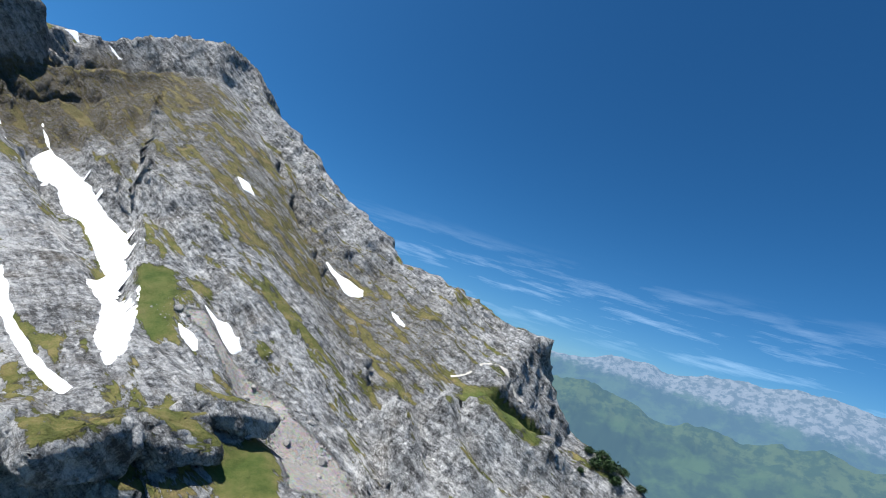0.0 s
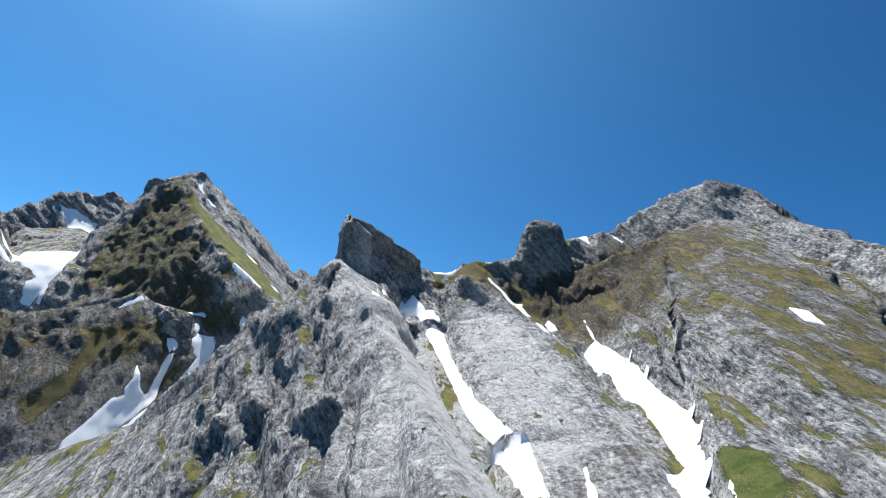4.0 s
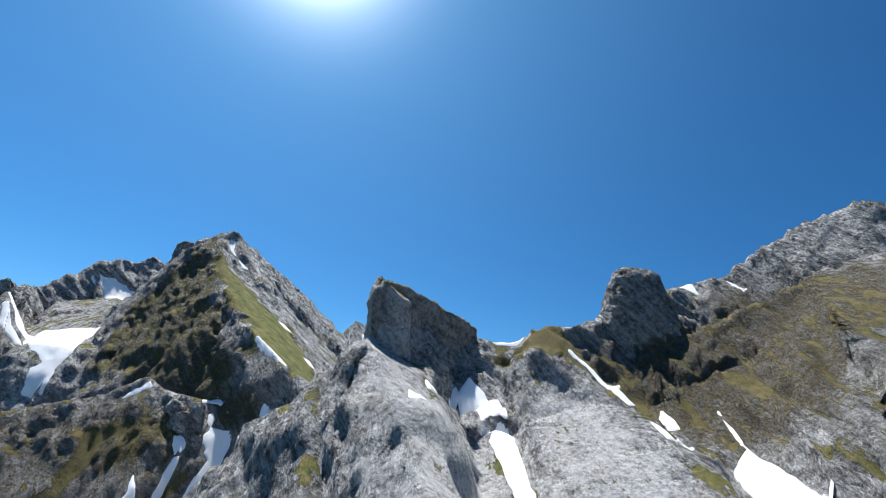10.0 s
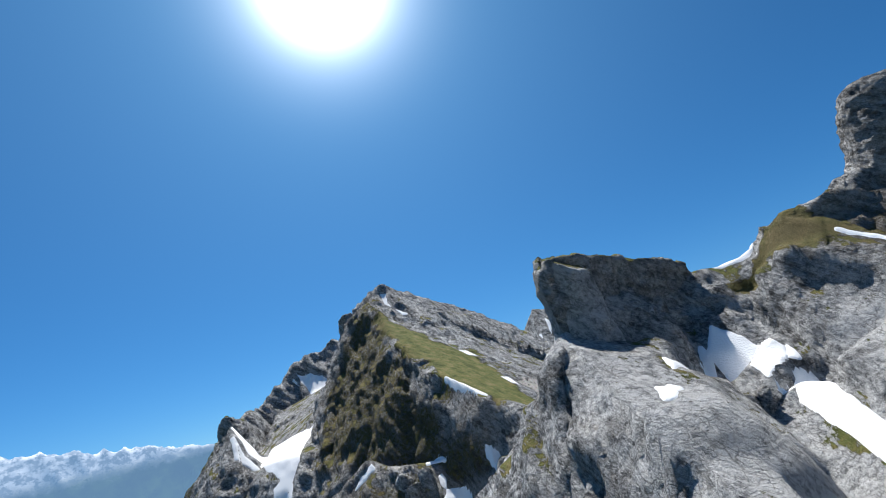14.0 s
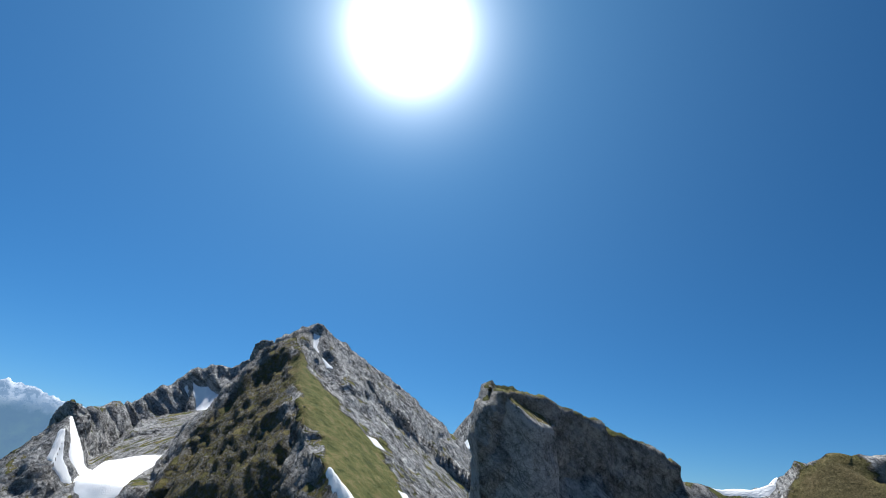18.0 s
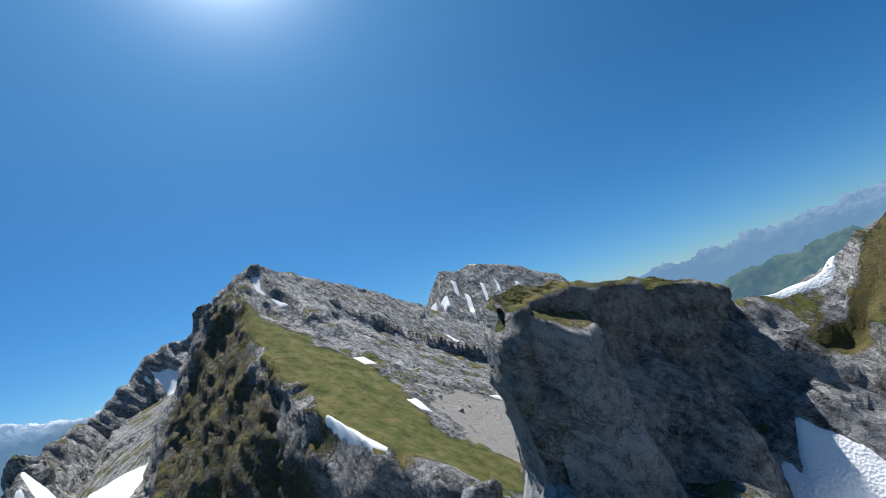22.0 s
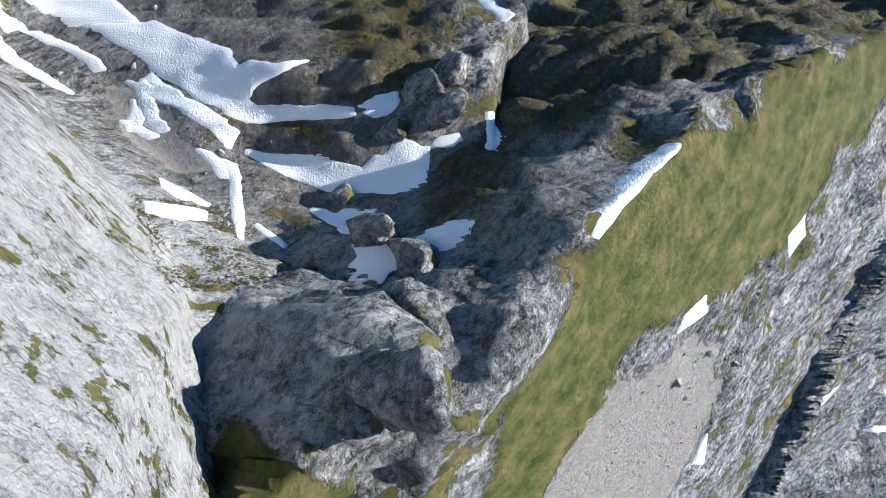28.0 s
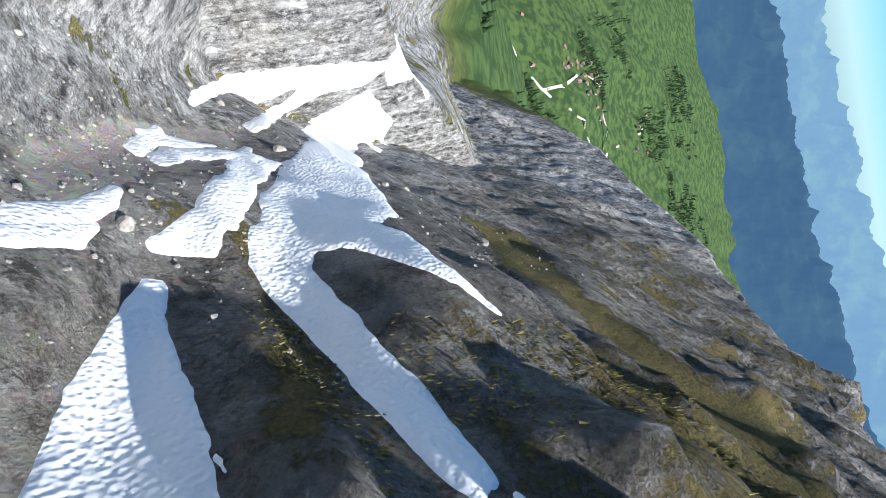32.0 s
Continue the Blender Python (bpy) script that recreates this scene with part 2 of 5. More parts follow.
def mountain_material(name, size=1.0, grow=1.0):
    """Bedded grey limestone with cracks and stains; turf and scree where the zones or the gentle slopes carry them."""
    m, nt, bsdf = fresh(name)
    pos = nt.nodes.new("ShaderNodeTexCoord").outputs["Object"]
    geo = nt.nodes.new("ShaderNodeNewGeometry")
    sep = node(nt, "ShaderNodeSeparateXYZ", {0: geo.outputs["Normal"]})
    bed = nt.nodes.new("ShaderNodeMapping")
    bed.vector_type = "TEXTURE"
    bed.inputs["Rotation"].default_value = (radians(20), radians(40), 0)
    bed.inputs["Scale"].default_value = (20 * size, 14 * size, 1.9 * size)
    nt.links.new(pos, bed.inputs["Vector"])
    strata = noise_tex(nt, bed.outputs[0], 1.0, 7, 0.62, 0.25)
    thin = nt.nodes.new("ShaderNodeMapping")
    thin.vector_type = "TEXTURE"
    thin.inputs["Rotation"].default_value = (radians(20), radians(40), 0)
    thin.inputs["Scale"].default_value = (6 * size, 5 * size, 0.5 * size)
    nt.links.new(pos, thin.inputs["Vector"])
    leaves = noise_tex(nt, thin.outputs[0], 1.0, 5, 0.6, 0.15)
    blocks = noise_tex(nt, pos, 0.16 / size, 8, 0.7)
    broad = noise_tex(nt, pos, 0.04 / size, 6, 0.6)
    fine = noise_tex(nt, pos, 0.55 / size, 9, 0.72)
    grit = noise_tex(nt, pos, 3.2 / size, 5, 0.7)
    warped = node(nt, "ShaderNodeVectorMath", {0: bed.outputs[0]}, op="ADD")
    wob = nt.nodes.new("ShaderNodeTexNoise")
    wob.inputs["Scale"].default_value = 1.3
    wob.inputs["Detail"].default_value = 5
    nt.links.new(bed.outputs[0], wob.inputs["Vector"])
    scaled = node(nt, "ShaderNodeVectorMath", {0: wob.outputs["Color"]}, op="SCALE", Scale=0.8)
    nt.links.new(scaled.outputs[0], warped.inputs[1])
    slab = nt.nodes.new("ShaderNodeMapping")
    slab.vector_type = "TEXTURE"
    slab.inputs["Rotation"].default_value = (radians(20), radians(40), 0)
    slab.inputs["Scale"].default_value = (6 * size, 5 * size, 2.6 * size)
    nt.links.new(pos, slab.inputs["Vector"])
    nt.links.new(slab.outputs[0], warped.inputs[0])
    nt.links.new(slab.outputs[0], wob.inputs["Vector"])
    plain_part = math_node(nt, "MULTIPLY", attribute(nt, "pale"), 0.8)
    strata = math_node(nt, "ADD", math_node(nt, "MULTIPLY", strata, math_node(nt, "SUBTRACT", 1.0, plain_part)), math_node(nt, "MULTIPLY", plain_part, 0.5))
    leaves = math_node(nt, "ADD", math_node(nt, "MULTIPLY", leaves, math_node(nt, "SUBTRACT", 1.0, plain_part)), math_node(nt, "MULTIPLY", plain_part, 0.5))
    cells = node(nt, "ShaderNodeTexVoronoi", {"Vector": warped.outputs[0]}, feature="DISTANCE_TO_EDGE", Scale=0.8)
    cells2 = node(nt, "ShaderNodeTexVoronoi", {"Vector": warped.outputs[0]}, feature="DISTANCE_TO_EDGE", Scale=2.4)
    crack = step_between(nt, cells.outputs["Distance"], 0.0, 0.05)
    crack2 = step_between(nt, cells2.outputs["Distance"], 0.0, 0.09)
    faces, tints = [], []
    for tight in (1.0, 3.6):
        grid = nt.nodes.new("ShaderNodeMapping")
        grid.vector_type = "TEXTURE"
        grid.inputs["Rotation"].default_value = (radians(20), radians(40), 0)
        grid.inputs["Scale"].default_value = (5.6 * size / tight, 4.8 * size / tight, 3.0 * size / tight)
        nt.links.new(pos, grid.inputs["Vector"])
        bend = nt.nodes.new("ShaderNodeTexNoise")
        bend.inputs["Scale"].default_value, bend.inputs["Detail"].default_value = 1.1, 4
        nt.links.new(grid.outputs[0], bend.inputs["Vector"])
        push = node(nt, "ShaderNodeVectorMath", {0: bend.outputs["Color"]}, op="SCALE", Scale=1.1)
        bent = node(nt, "ShaderNodeVectorMath", {0: grid.outputs[0], 1: push.outputs[0]}, op="ADD")
        cell = node(nt, "ShaderNodeTexVoronoi", {"Vector": bent.outputs[0]}, Scale=1.0)
        off = node(nt, "ShaderNodeVectorMath", {0: bent.outputs[0], 1: cell.outputs["Position"]}, op="SUBTRACT")
        aim = node(nt, "ShaderNodeVectorMath", {0: cell.outputs["Color"]}, op="SUBTRACT")
        aim.inputs[1].default_value = (0.5, 0.5, 0.5)
        tilt = node(nt, "ShaderNodeVectorMath", {0: off.outputs[0], 1: aim.outputs[0]}, op="DOT_PRODUCT")
        tint = node(nt, "ShaderNodeSeparateXYZ", {0: cell.outputs["Color"]})
        faces.append(tilt.outputs["Value"])
        tints.append(tint.outputs["X"])
    tone = math_node(nt, "ADD", math_node(nt, "MULTIPLY", strata, 0.36), math_node(nt, "MULTIPLY", broad, 0.1))
    tone = math_node(nt, "ADD", tone, math_node(nt, "MULTIPLY", fine, 0.46))
    tone = math_node(nt, "ADD", tone, math_node(nt, "MULTIPLY", math_node(nt, "SUBTRACT", grit, 0.72), 0.34))
    tone = math_node(nt, "ADD", tone, math_node(nt, "MULTIPLY", leaves, 0.12))
    tone = math_node(nt, "ADD", tone, math_node(nt, "MULTIPLY", blocks, 0.2))
    tone = math_node(nt, "ADD", tone, math_node(nt, "MULTIPLY", attribute(nt, "pale"), 0.09))
    for tint, part_of in zip(tints, (0.05, 0.06)):
        tone = math_node(nt, "ADD", tone, math_node(nt, "MULTIPLY", math_node(nt, "SUBTRACT", tint, 0.5), part_of))
    stone = ramp(nt, tone, (0.44, (0.07, 0.071, 0.073)), (0.505, (0.216, 0.22, 0.224)), (0.565, (0.375, 0.38, 0.383)), (0.645, (0.575, 0.58, 0.58)))
    split = math_node(nt, "MULTIPLY", math_node(nt, "SUBTRACT", 1.0, math_node(nt, "MULTIPLY", crack, crack2)), step_between(nt, noise_tex(nt, pos, 0.2 / size, 4, 0.6), 0.42, 0.62))
    stone = mix_colour(nt, math_node(nt, "MULTIPLY", split, 0.6), stone, (0.11, 0.105, 0.095))
    rust = step_between(nt, noise_tex(nt, pos, 0.07 / size, 7, 0.65), 0.5, 0.72)
    stone = mix_colour(nt, math_node(nt, "MULTIPLY", rust, 0.26), stone, (0.22, 0.175, 0.12))
    # brown cover on the stone; in some zones it also paints shade
    soil_shade = step_between(nt, math_node(nt, "ADD", math_node(nt, "MULTIPLY", blocks, 0.5), math_node(nt, "MULTIPLY", leaves, 0.5)), 0.4, 0.62)
    soil_shade = math_node(nt, "MULTIPLY", math_node(nt, "ADD", math_node(nt, "MULTIPLY", soil_shade, 0.55), 0.45), attribute(nt, "earth_shade"))
    stone = mix_colour(nt, soil_shade, stone, mix_colour(nt, fine, (0.055, 0.045, 0.032), (0.24, 0.205, 0.16)))
    # scree
    peb = node(nt, "ShaderNodeTexVoronoi", {"Vector": pos}, Scale=1.6)
    gravel = mix_colour(nt, 0.5, ramp(nt, fine, (0.3, (0.21, 0.2, 0.185)), (0.7, (0.42, 0.4, 0.37))), ramp(nt, grit, (0.3, (0.2, 0.19, 0.175)), (0.7, (0.45, 0.43, 0.4))))
    gravel = mix_colour(nt, 0.25, gravel, peb.outputs["Color"], "SOFT_LIGHT")
    scree = step_between(nt, math_node(nt, "ADD", attribute(nt, "scree"), math_node(nt, "MULTIPLY", math_node(nt, "SUBTRACT", fine, 0.5), 0.9)), 0.35, 0.6)
    colour = mix_colour(nt, scree, stone, gravel)
    # turf
    band = nt.nodes.new("ShaderNodeMapping")
    band.vector_type = "TEXTURE"
    band.inputs["Rotation"].default_value = (radians(20), radians(40), 0)
    band.inputs["Scale"].default_value = (32 * size, 22 * size, 6 * size)
    nt.links.new(pos, band.inputs["Vector"])
    patch = noise_tex(nt, band.outputs[0], 1.0, 9, 0.72, 0.3)
    gentle = math_node(nt, "MULTIPLY", step_between(nt, sep.outputs["Z"], 0.56, 0.84), step_between(nt, patch, 0.49, 0.6))
    own = attribute(nt, "grass")
    want = math_node(nt, "ADD", math_node(nt, "MULTIPLY", own, 1.25), math_node(nt, "MULTIPLY", gentle, 0.9 * grow))
    want = math_node(nt, "SUBTRACT", want, math_node(nt, "MULTIPLY", attribute(nt, "bare"), 1.2))
    want = math_node(nt, "ADD", want, math_node(nt, "MULTIPLY", math_node(nt, "SUBTRACT", fine, 0.5), 1.5))
    speck = math_node(nt, "MULTIPLY", step_between(nt, noise_tex(nt, pos, 0.3 / size, 8, 0.7), 0.49, 0.59), step_between(nt, patch, 0.42, 0.56))
    want = math_node(nt, "ADD", want, math_node(nt, "MULTIPLY", math_node(nt, "MULTIPLY", speck, attribute(nt, "pale")), 0.62))
    turf = step_between(nt, want, 0.36, 0.62)
    dry = noise_tex(nt, pos, 0.16 / size, 6, 0.7)
    green = ramp(nt, math_node(nt, "ADD", math_node(nt, "MULTIPLY", dry, 0.75), math_node(nt, "MULTIPLY", grit, 0.25)),
                 (0.36, (0.05, 0.06, 0.018)), (0.46, (0.105, 0.115, 0.034)), (0.54, (0.165, 0.15, 0.055)), (0.66, (0.25, 0.19, 0.095)))
    lush = mix_colour(nt, 0.5, green, (0.05, 0.1, 0.02))
    green = mix_colour(nt, attribute(nt, "lush"), green, lush)
    brown = mix_colour(nt, 0.7, green, ramp(nt, grit, (0.35, (0.05, 0.036, 0.018)), (0.65, (0.2, 0.15, 0.08))))
    green = mix_colour(nt, attribute(nt, "brown"), green, brown)
    green = mix_colour(nt, attribute(nt, "deep"), green, mix_colour(nt, step_between(nt, broad, 0.4, 0.62), (0.02, 0.042, 0.014), (0.05, 0.086, 0.026)))
    colour = mix_colour(nt, turf, colour, green)
    nt.links.new(colour, bsdf.inputs["Base Color"])
    bsdf.inputs["Roughness"].default_value = 0.92
    bsdf.inputs["Specular IOR Level"].default_value = 0.15
    pale = attribute(nt, "pale")
    hard = math_node(nt, "ADD", math_node(nt, "MULTIPLY", strata, 0.6), math_node(nt, "MULTIPLY", leaves, 0.22))
    hard = math_node(nt, "MULTIPLY", hard, math_node(nt, "SUBTRACT", 1.0, math_node(nt, "MULTIPLY", pale, 0.85)))
    calm = math_node(nt, "SUBTRACT", 1.0, math_node(nt, "MULTIPLY", pale, 0.6))
    hard = math_node(nt, "ADD", hard, math_node(nt, "MULTIPLY", math_node(nt, "MULTIPLY", faces[0], calm), 1.7))
    hard = math_node(nt, "ADD", hard, math_node(nt, "MULTIPLY", math_node(nt, "MULTIPLY", faces[1], calm), 0.9))
    hard = math_node(nt, "ADD", hard, math_node(nt, "MULTIPLY", grit, 0.3))
    hard = math_node(nt, "ADD", hard, math_node(nt, "MULTIPLY", blocks, 1.1))
    hard = math_node(nt, "ADD", hard, math_node(nt, "MULTIPLY", fine, 0.8))
    hard = math_node(nt, "ADD", hard, math_node(nt, "MULTIPLY", math_node(nt, "MULTIPLY", crack, crack2), 0.08))
    soft = math_node(nt, "ADD", math_node(nt, "MULTIPLY", fine, 0.5), math_node(nt, "MULTIPLY", grit, 0.22))
    cover = math_node(nt, "MAXIMUM", turf, scree)
    keep = math_node(nt, "SUBTRACT", 1.0, cover)
    relief_h = math_node(nt, "ADD", math_node(nt, "MULTIPLY", hard, keep), math_node(nt, "MULTIPLY", soft, cover))
    bumped(nt, bsdf, relief_h, 1.9 * size)
    return m


def snow_material():
    m, nt, bsdf = fresh("old_snow")
    pos = nt.nodes.new("ShaderNodeTexCoord").outputs["Object"]
    cups = node(nt, "ShaderNodeTexVoronoi", {"Vector": pos}, feature="SMOOTH_F1", Scale=2.3)
    fine = noise_tex(nt, pos, 0.7, 6, 0.6)
    dirt = step_between(nt, noise_tex(nt, pos, 0.35, 8, 0.72), 0.6, 0.8)
    col = mix_colour(nt, math_node(nt, "MULTIPLY", dirt, 0.35), (0.84, 0.86, 0.88), (0.5, 0.46, 0.4))
    nt.links.new(col, bsdf.inputs["Base Color"])
    bsdf.inputs["Roughness"].default_value = 0.7
    bsdf.inputs["Specular IOR Level"].default_value = 0.25
    bumped(nt, bsdf, math_node(nt, "ADD", cups.outputs["Distance"], math_node(nt, "MULTIPLY", fine, 0.5)), 0.15)
    return m


def far_material(name, low, high, line, blur, haze_glow, glow_part, snow=False):
    """Distant slopes: forest below, rock or snow above a height; a blue glow mixed in paints the hazy air."""
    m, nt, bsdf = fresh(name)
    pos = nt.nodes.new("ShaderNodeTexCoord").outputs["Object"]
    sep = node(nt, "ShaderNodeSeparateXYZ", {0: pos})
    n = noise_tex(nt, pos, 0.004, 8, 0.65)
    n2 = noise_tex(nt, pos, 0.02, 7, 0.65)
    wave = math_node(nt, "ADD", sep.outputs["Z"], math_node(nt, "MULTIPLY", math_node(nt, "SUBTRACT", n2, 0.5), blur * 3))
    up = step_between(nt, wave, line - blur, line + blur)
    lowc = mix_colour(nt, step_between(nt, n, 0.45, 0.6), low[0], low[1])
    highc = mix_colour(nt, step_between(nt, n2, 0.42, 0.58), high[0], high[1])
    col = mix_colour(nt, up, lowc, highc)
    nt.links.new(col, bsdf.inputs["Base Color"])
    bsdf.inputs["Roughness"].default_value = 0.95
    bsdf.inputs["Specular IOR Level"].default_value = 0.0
    # even blue emission mixed into the surface, painting hazy air over it
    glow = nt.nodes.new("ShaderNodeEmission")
    glow.inputs["Color"].default_value = (*haze_glow, 1)
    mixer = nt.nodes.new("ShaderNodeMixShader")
    mixer.inputs[0].default_value = glow_part
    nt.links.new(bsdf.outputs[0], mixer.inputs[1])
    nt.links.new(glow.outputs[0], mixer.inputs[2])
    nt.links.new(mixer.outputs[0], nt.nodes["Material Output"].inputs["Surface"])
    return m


def plain(name, colour, rough=0.85, spread=0.35, scale=2.0):
    m, nt, bsdf = fresh(name)
    pos = nt.nodes.new("ShaderNodeTexCoord").outputs["Object"]
    n = noise_tex(nt, pos, scale, 6, 0.65)
    dark = tuple(c * (1 - spread) for c in colour)
    light = tuple(min(1, c * (1 + spread)) for c in colour)
    nt.links.new(ramp(nt, n, (0.32, dark), (0.68, light)), bsdf.inputs["Base Color"])
    bsdf.inputs["Roughness"].default_value = rough
    bsdf.inputs["Specular IOR Level"].default_value = 0.2
    bumped(nt, bsdf, n, 0.15)
    return m


ROCK = mountain_material("limestone")
SNOW = snow_material()


# ---- the lie of the land: crests with a slope, a reach and a further slope on the left and on the right, and gullies cut into them ----
CRESTS, GULLIES = [], []


def add_crest(points, left, right, rounding, plane=None, jag=1.2):
    CRESTS.append((points, left, right, rounding, plane, jag))


def add_gully(points, deep, wide):
    GULLIES.append(([(px, py, 0) for px, py in points], deep, wide))


# main ridge from the saddle, then the summit with its cliff band
add_crest([(35, 205, 6), (46, 206, 4.6), (61, 204, 7.6), (69, 199, 14), (90, 198, 18), (100, 206, 26), (122, 205, 36), (141, 213, 47), (165, 208, 54)],
          (0.8, 60, 1.0), (1.15, 45, 0.6), 4)
add_crest([(160, 210, 52), (190, 195, 80), (214, 180, 92), (236, 170, 88)], (0.8, 60, 1.0), (2.1, 15, 0.62), 3)
# shoulder ridge
add_crest([(236, 172, 88), (234, 155, 68), (229, 103, 37), (218, 33, -4), (211, -4, -24), (204, -47, -33), (198, -82, -43), (196, -91, -60), (194, -103, -75),
           (190, -121, -79), (186, -150, -95)], (1.0, 100, 0.8), (0.85, 30, 0.6), 4)
# low rock rib under the shoulder
add_crest([(150, -140, -90), (134, -104, -73), (131, -83, -65), (125, -63, -74), (116, -44, -88)], (1.0, 20, 0.7), (1.4, 20, 0.8), 3)
# slab ridge under the fin
add_crest([(-8, 160, -6), (-5, 148, -10), (0, 128, -20)], (0.4, 20, 1.15), (1.4, 50, 1.0), 2)
add_crest([(0, 128, -20), (10, 105, -34), (20, 64, -50), (21, 31, -58), (21, 1, -63), (22, -20, -67), (36, -38, -76), (42, -46, -86)],
          (0.5, 9, 1.7), (1.4, 50, 1.0), 2)
# rib between the couloirs, upper and lower part
add_crest([(66, 198, 13), (76, 188, 9), (92, 157, -14)], (0.5, 30, 0.6), (1.3, 22, 0.5), 3)
add_crest([(92, 157, -16), (90, 98, -43), (90, 59, -60), (81, 29, -69), (74, -38, -80), (78, -52, -86)], (0.35, 30, 0.6), (0.3, 45, 0.5), 3)
# ground under the fin
add_crest([(-7, 167, 2), (2, 176, 6), (14, 186, 5), (26, 197, 3), (38, 207, 1)], (2.0, 32, 1.2), (2.5, 20, 1.3), 2)
# pale flank west of the fin
add_crest([(-8, 150, -8), (-6, 165, -5), (4, 185, -6), (22, 212, -26)], (1.1, 66, 1.7), (1.5, 30, 1.5), 4)
# pyramid: arete, back ridge, and the left ridge with the wall round the snow bowl
add_crest([(-173, 396, 92), (-140, 340, 45), (-124, 319, 29)], (0.6, 200, 0.6), (1.3, 70, 1.2), 2, (-92.3, -0.754, 0.108))
add_crest([(-126, 321, 31), (-100, 287, 4), (-87, 282, 0), (-62, 262, -14), (-47, 256, -18), (-37, 240, -27), (-24, 232, -42)],
          (0.6, 200, 0.6), (2.8, 17, 2.4), 2, (-92.3, -0.754, 0.108))
add_crest([(-173, 396, 92), (-168, 405, 99), (-140, 494, 84), (-100, 608, 55), (-60, 700, 20)], (0.9, 150, 0.8), (1.05, 150, 0.8), 8)
add_crest([(-173, 396, 92), (-186, 394, 86), (-195, 385, 70), (-200, 352, 20), (-190, 315, -16), (-180, 300, -32)], (1.2, 40, 1.7), (1.3, 40, 1.6), 3)
# jagged ridge behind, and the floor of the snow bowl under it
add_crest([(-220, 620, 80), (-280, 565, 92), (-311, 539, 95), (-346, 512, 78), (-367, 465, 34), (-340, 400, 20), (-284, 335, 15), (-266, 318, 6)],
          (1.5, 50, 1.1), (1.3, 60, 0.9), 3, None, 9)
add_crest([(-320, 520, 44), (-250, 410, 20), (-222, 330, -12)], (0.3, 44, 1.5), (0.3, 40, 1.5), 5)
# ribbed hill, and the spur that shuts the bowl in the west
add_crest([(-72, 268, -46), (-98, 268, -40), (-116, 267, -38), (-127, 268, -37), (-138, 270, -31), (-152, 264, -42), (-180, 256, -52), (-201, 246, -57), (-232, 232, -75), (-268, 198, -101), (-295, 143, -146), (-360, 60, -240)],
          (1.22, 36, 1.5), (0.45, 60, 0.7), 5, None, 0.3)
# gullies of the bowl, and the two couloirs
add_gully([(-66, 256), (-75, 250), (-88, 240), (-95, 232)], 5, 7)
add_gully([(-36, 246), (-56, 240), (-75, 226), (-108, 207)], 4, 7)
add_gully([(-128, 252), (-130, 238), (-133, 222), (-150, 190)], 2, 5)
add_gully([(-101.6, 243.1), (-101.9, 238.3), (-101.9, 231.6), (-103.2, 225.8), (-111.9, 216.9)], 2.6, 4.5)
add_gully([(-86.9, 257.9), (-85, 254.3), (-86.1, 247.4), (-88.5, 240.2), (-91.4, 233.7)], 3.2, 6)
add_gully([(-70.8, 248.3), (-72, 246.9), (-73.2, 245.7)], 2, 4)
add_gully([(-66, 262), (-50, 252), (-30, 248), (-10, 252), (0, 266)], 16, 7)
add_gully([(-155, 165), (-215, 95), (-277, 31), (-400, -60)], 14, 14)
add_gully([(52, 196), (49, 183), (49, 97), (49, 55), (45, 9), (30, -60)], 5, 5)
add_gully([(78, 192), (90, 168), (103, 142), (106, 107), (112, 76), (115, 40), (100, -30)], 7, 7)


def relief(x, y):
    s = 0.67 * (-70 - x) + 0.74 * (250 - y)
    bowl = -58 - np.interp(s, [-400, -12, 110, 220, 700, 1300, 6000], [-40, -2, 124, 225, 430, 560, 620])
    west = -70 - 0.75 * np.maximum(0, -60 - x)
    bowl = np.minimum(bowl, np.maximum(west, -640))
    front = -62 - 0.45 * np.maximum(0, 140 - y)
    back = -58 - np.interp((y - 225) * 0.6 + (x + 20) * 0.8, [0, 300, 900, 2000], [0, 170, 420, 600])
    h = np.maximum(np.minimum(np.minimum(bowl, front), back), -660.0)
    for points, left, right, k, plane, jag in CRESTS:
        h = smax(crest(points, left, right, x, y, plane, jag), h, k)
    for points, deep, wide in GULLIES:
        d, _, _, way = along(points, x, y)
        h = h - deep * np.exp(-((d / wide) ** 2)) * np.clip(way * 8 + 0.3, 0, 1)
    # ribs of the hill, which run together in the gully below
    turn = np.arctan2(x + 150, y - 130)
    ribs = fbm(turn / 0.16, np.hypot(x + 150, y - 130) / 60, 0 * x + 2.5, 3, True)
    there = np.clip((265 - y) / 20, 0, 1) * np.clip((y - 165) / 20, 0, 1) * np.clip((-84 - x) / 15, 0, 1) * np.clip((x + 330) / 60, 0, 1)
    return h + 3.6 * ribs * there



# ---- ground ----
def axis(lo, hi, step, end0, end1, grow=1.1):
    inner = list(np.arange(lo, hi + step / 2, step))
    s, a, below = step, lo, []
    while a > end0:
        s *= grow
        a -= s
        below.append(a)
    s, a, above = step, inner[-1], []
    while a < end1:
        s *= grow
        a += s
        above.append(a)
    return np.array(below[::-1] + inner + above)


def mesh_of(name, co, faces, material, smooth=True):
    me = bpy.data.meshes.new(name)
    me.vertices.add(len(co))
    me.vertices.foreach_set("co", np.ascontiguousarray(co, dtype=np.float32).ravel())
    k = faces.shape[1]
    me.loops.add(faces.size)
    me.loops.foreach_set("vertex_index", faces.ravel())
    me.polygons.add(len(faces))
    me.polygons.foreach_set("loop_start", np.arange(len(faces)) * k)
    me.update()
    me.polygons.foreach_set("use_smooth", np.full(len(faces), smooth))
    me.materials.append(material)
    return me


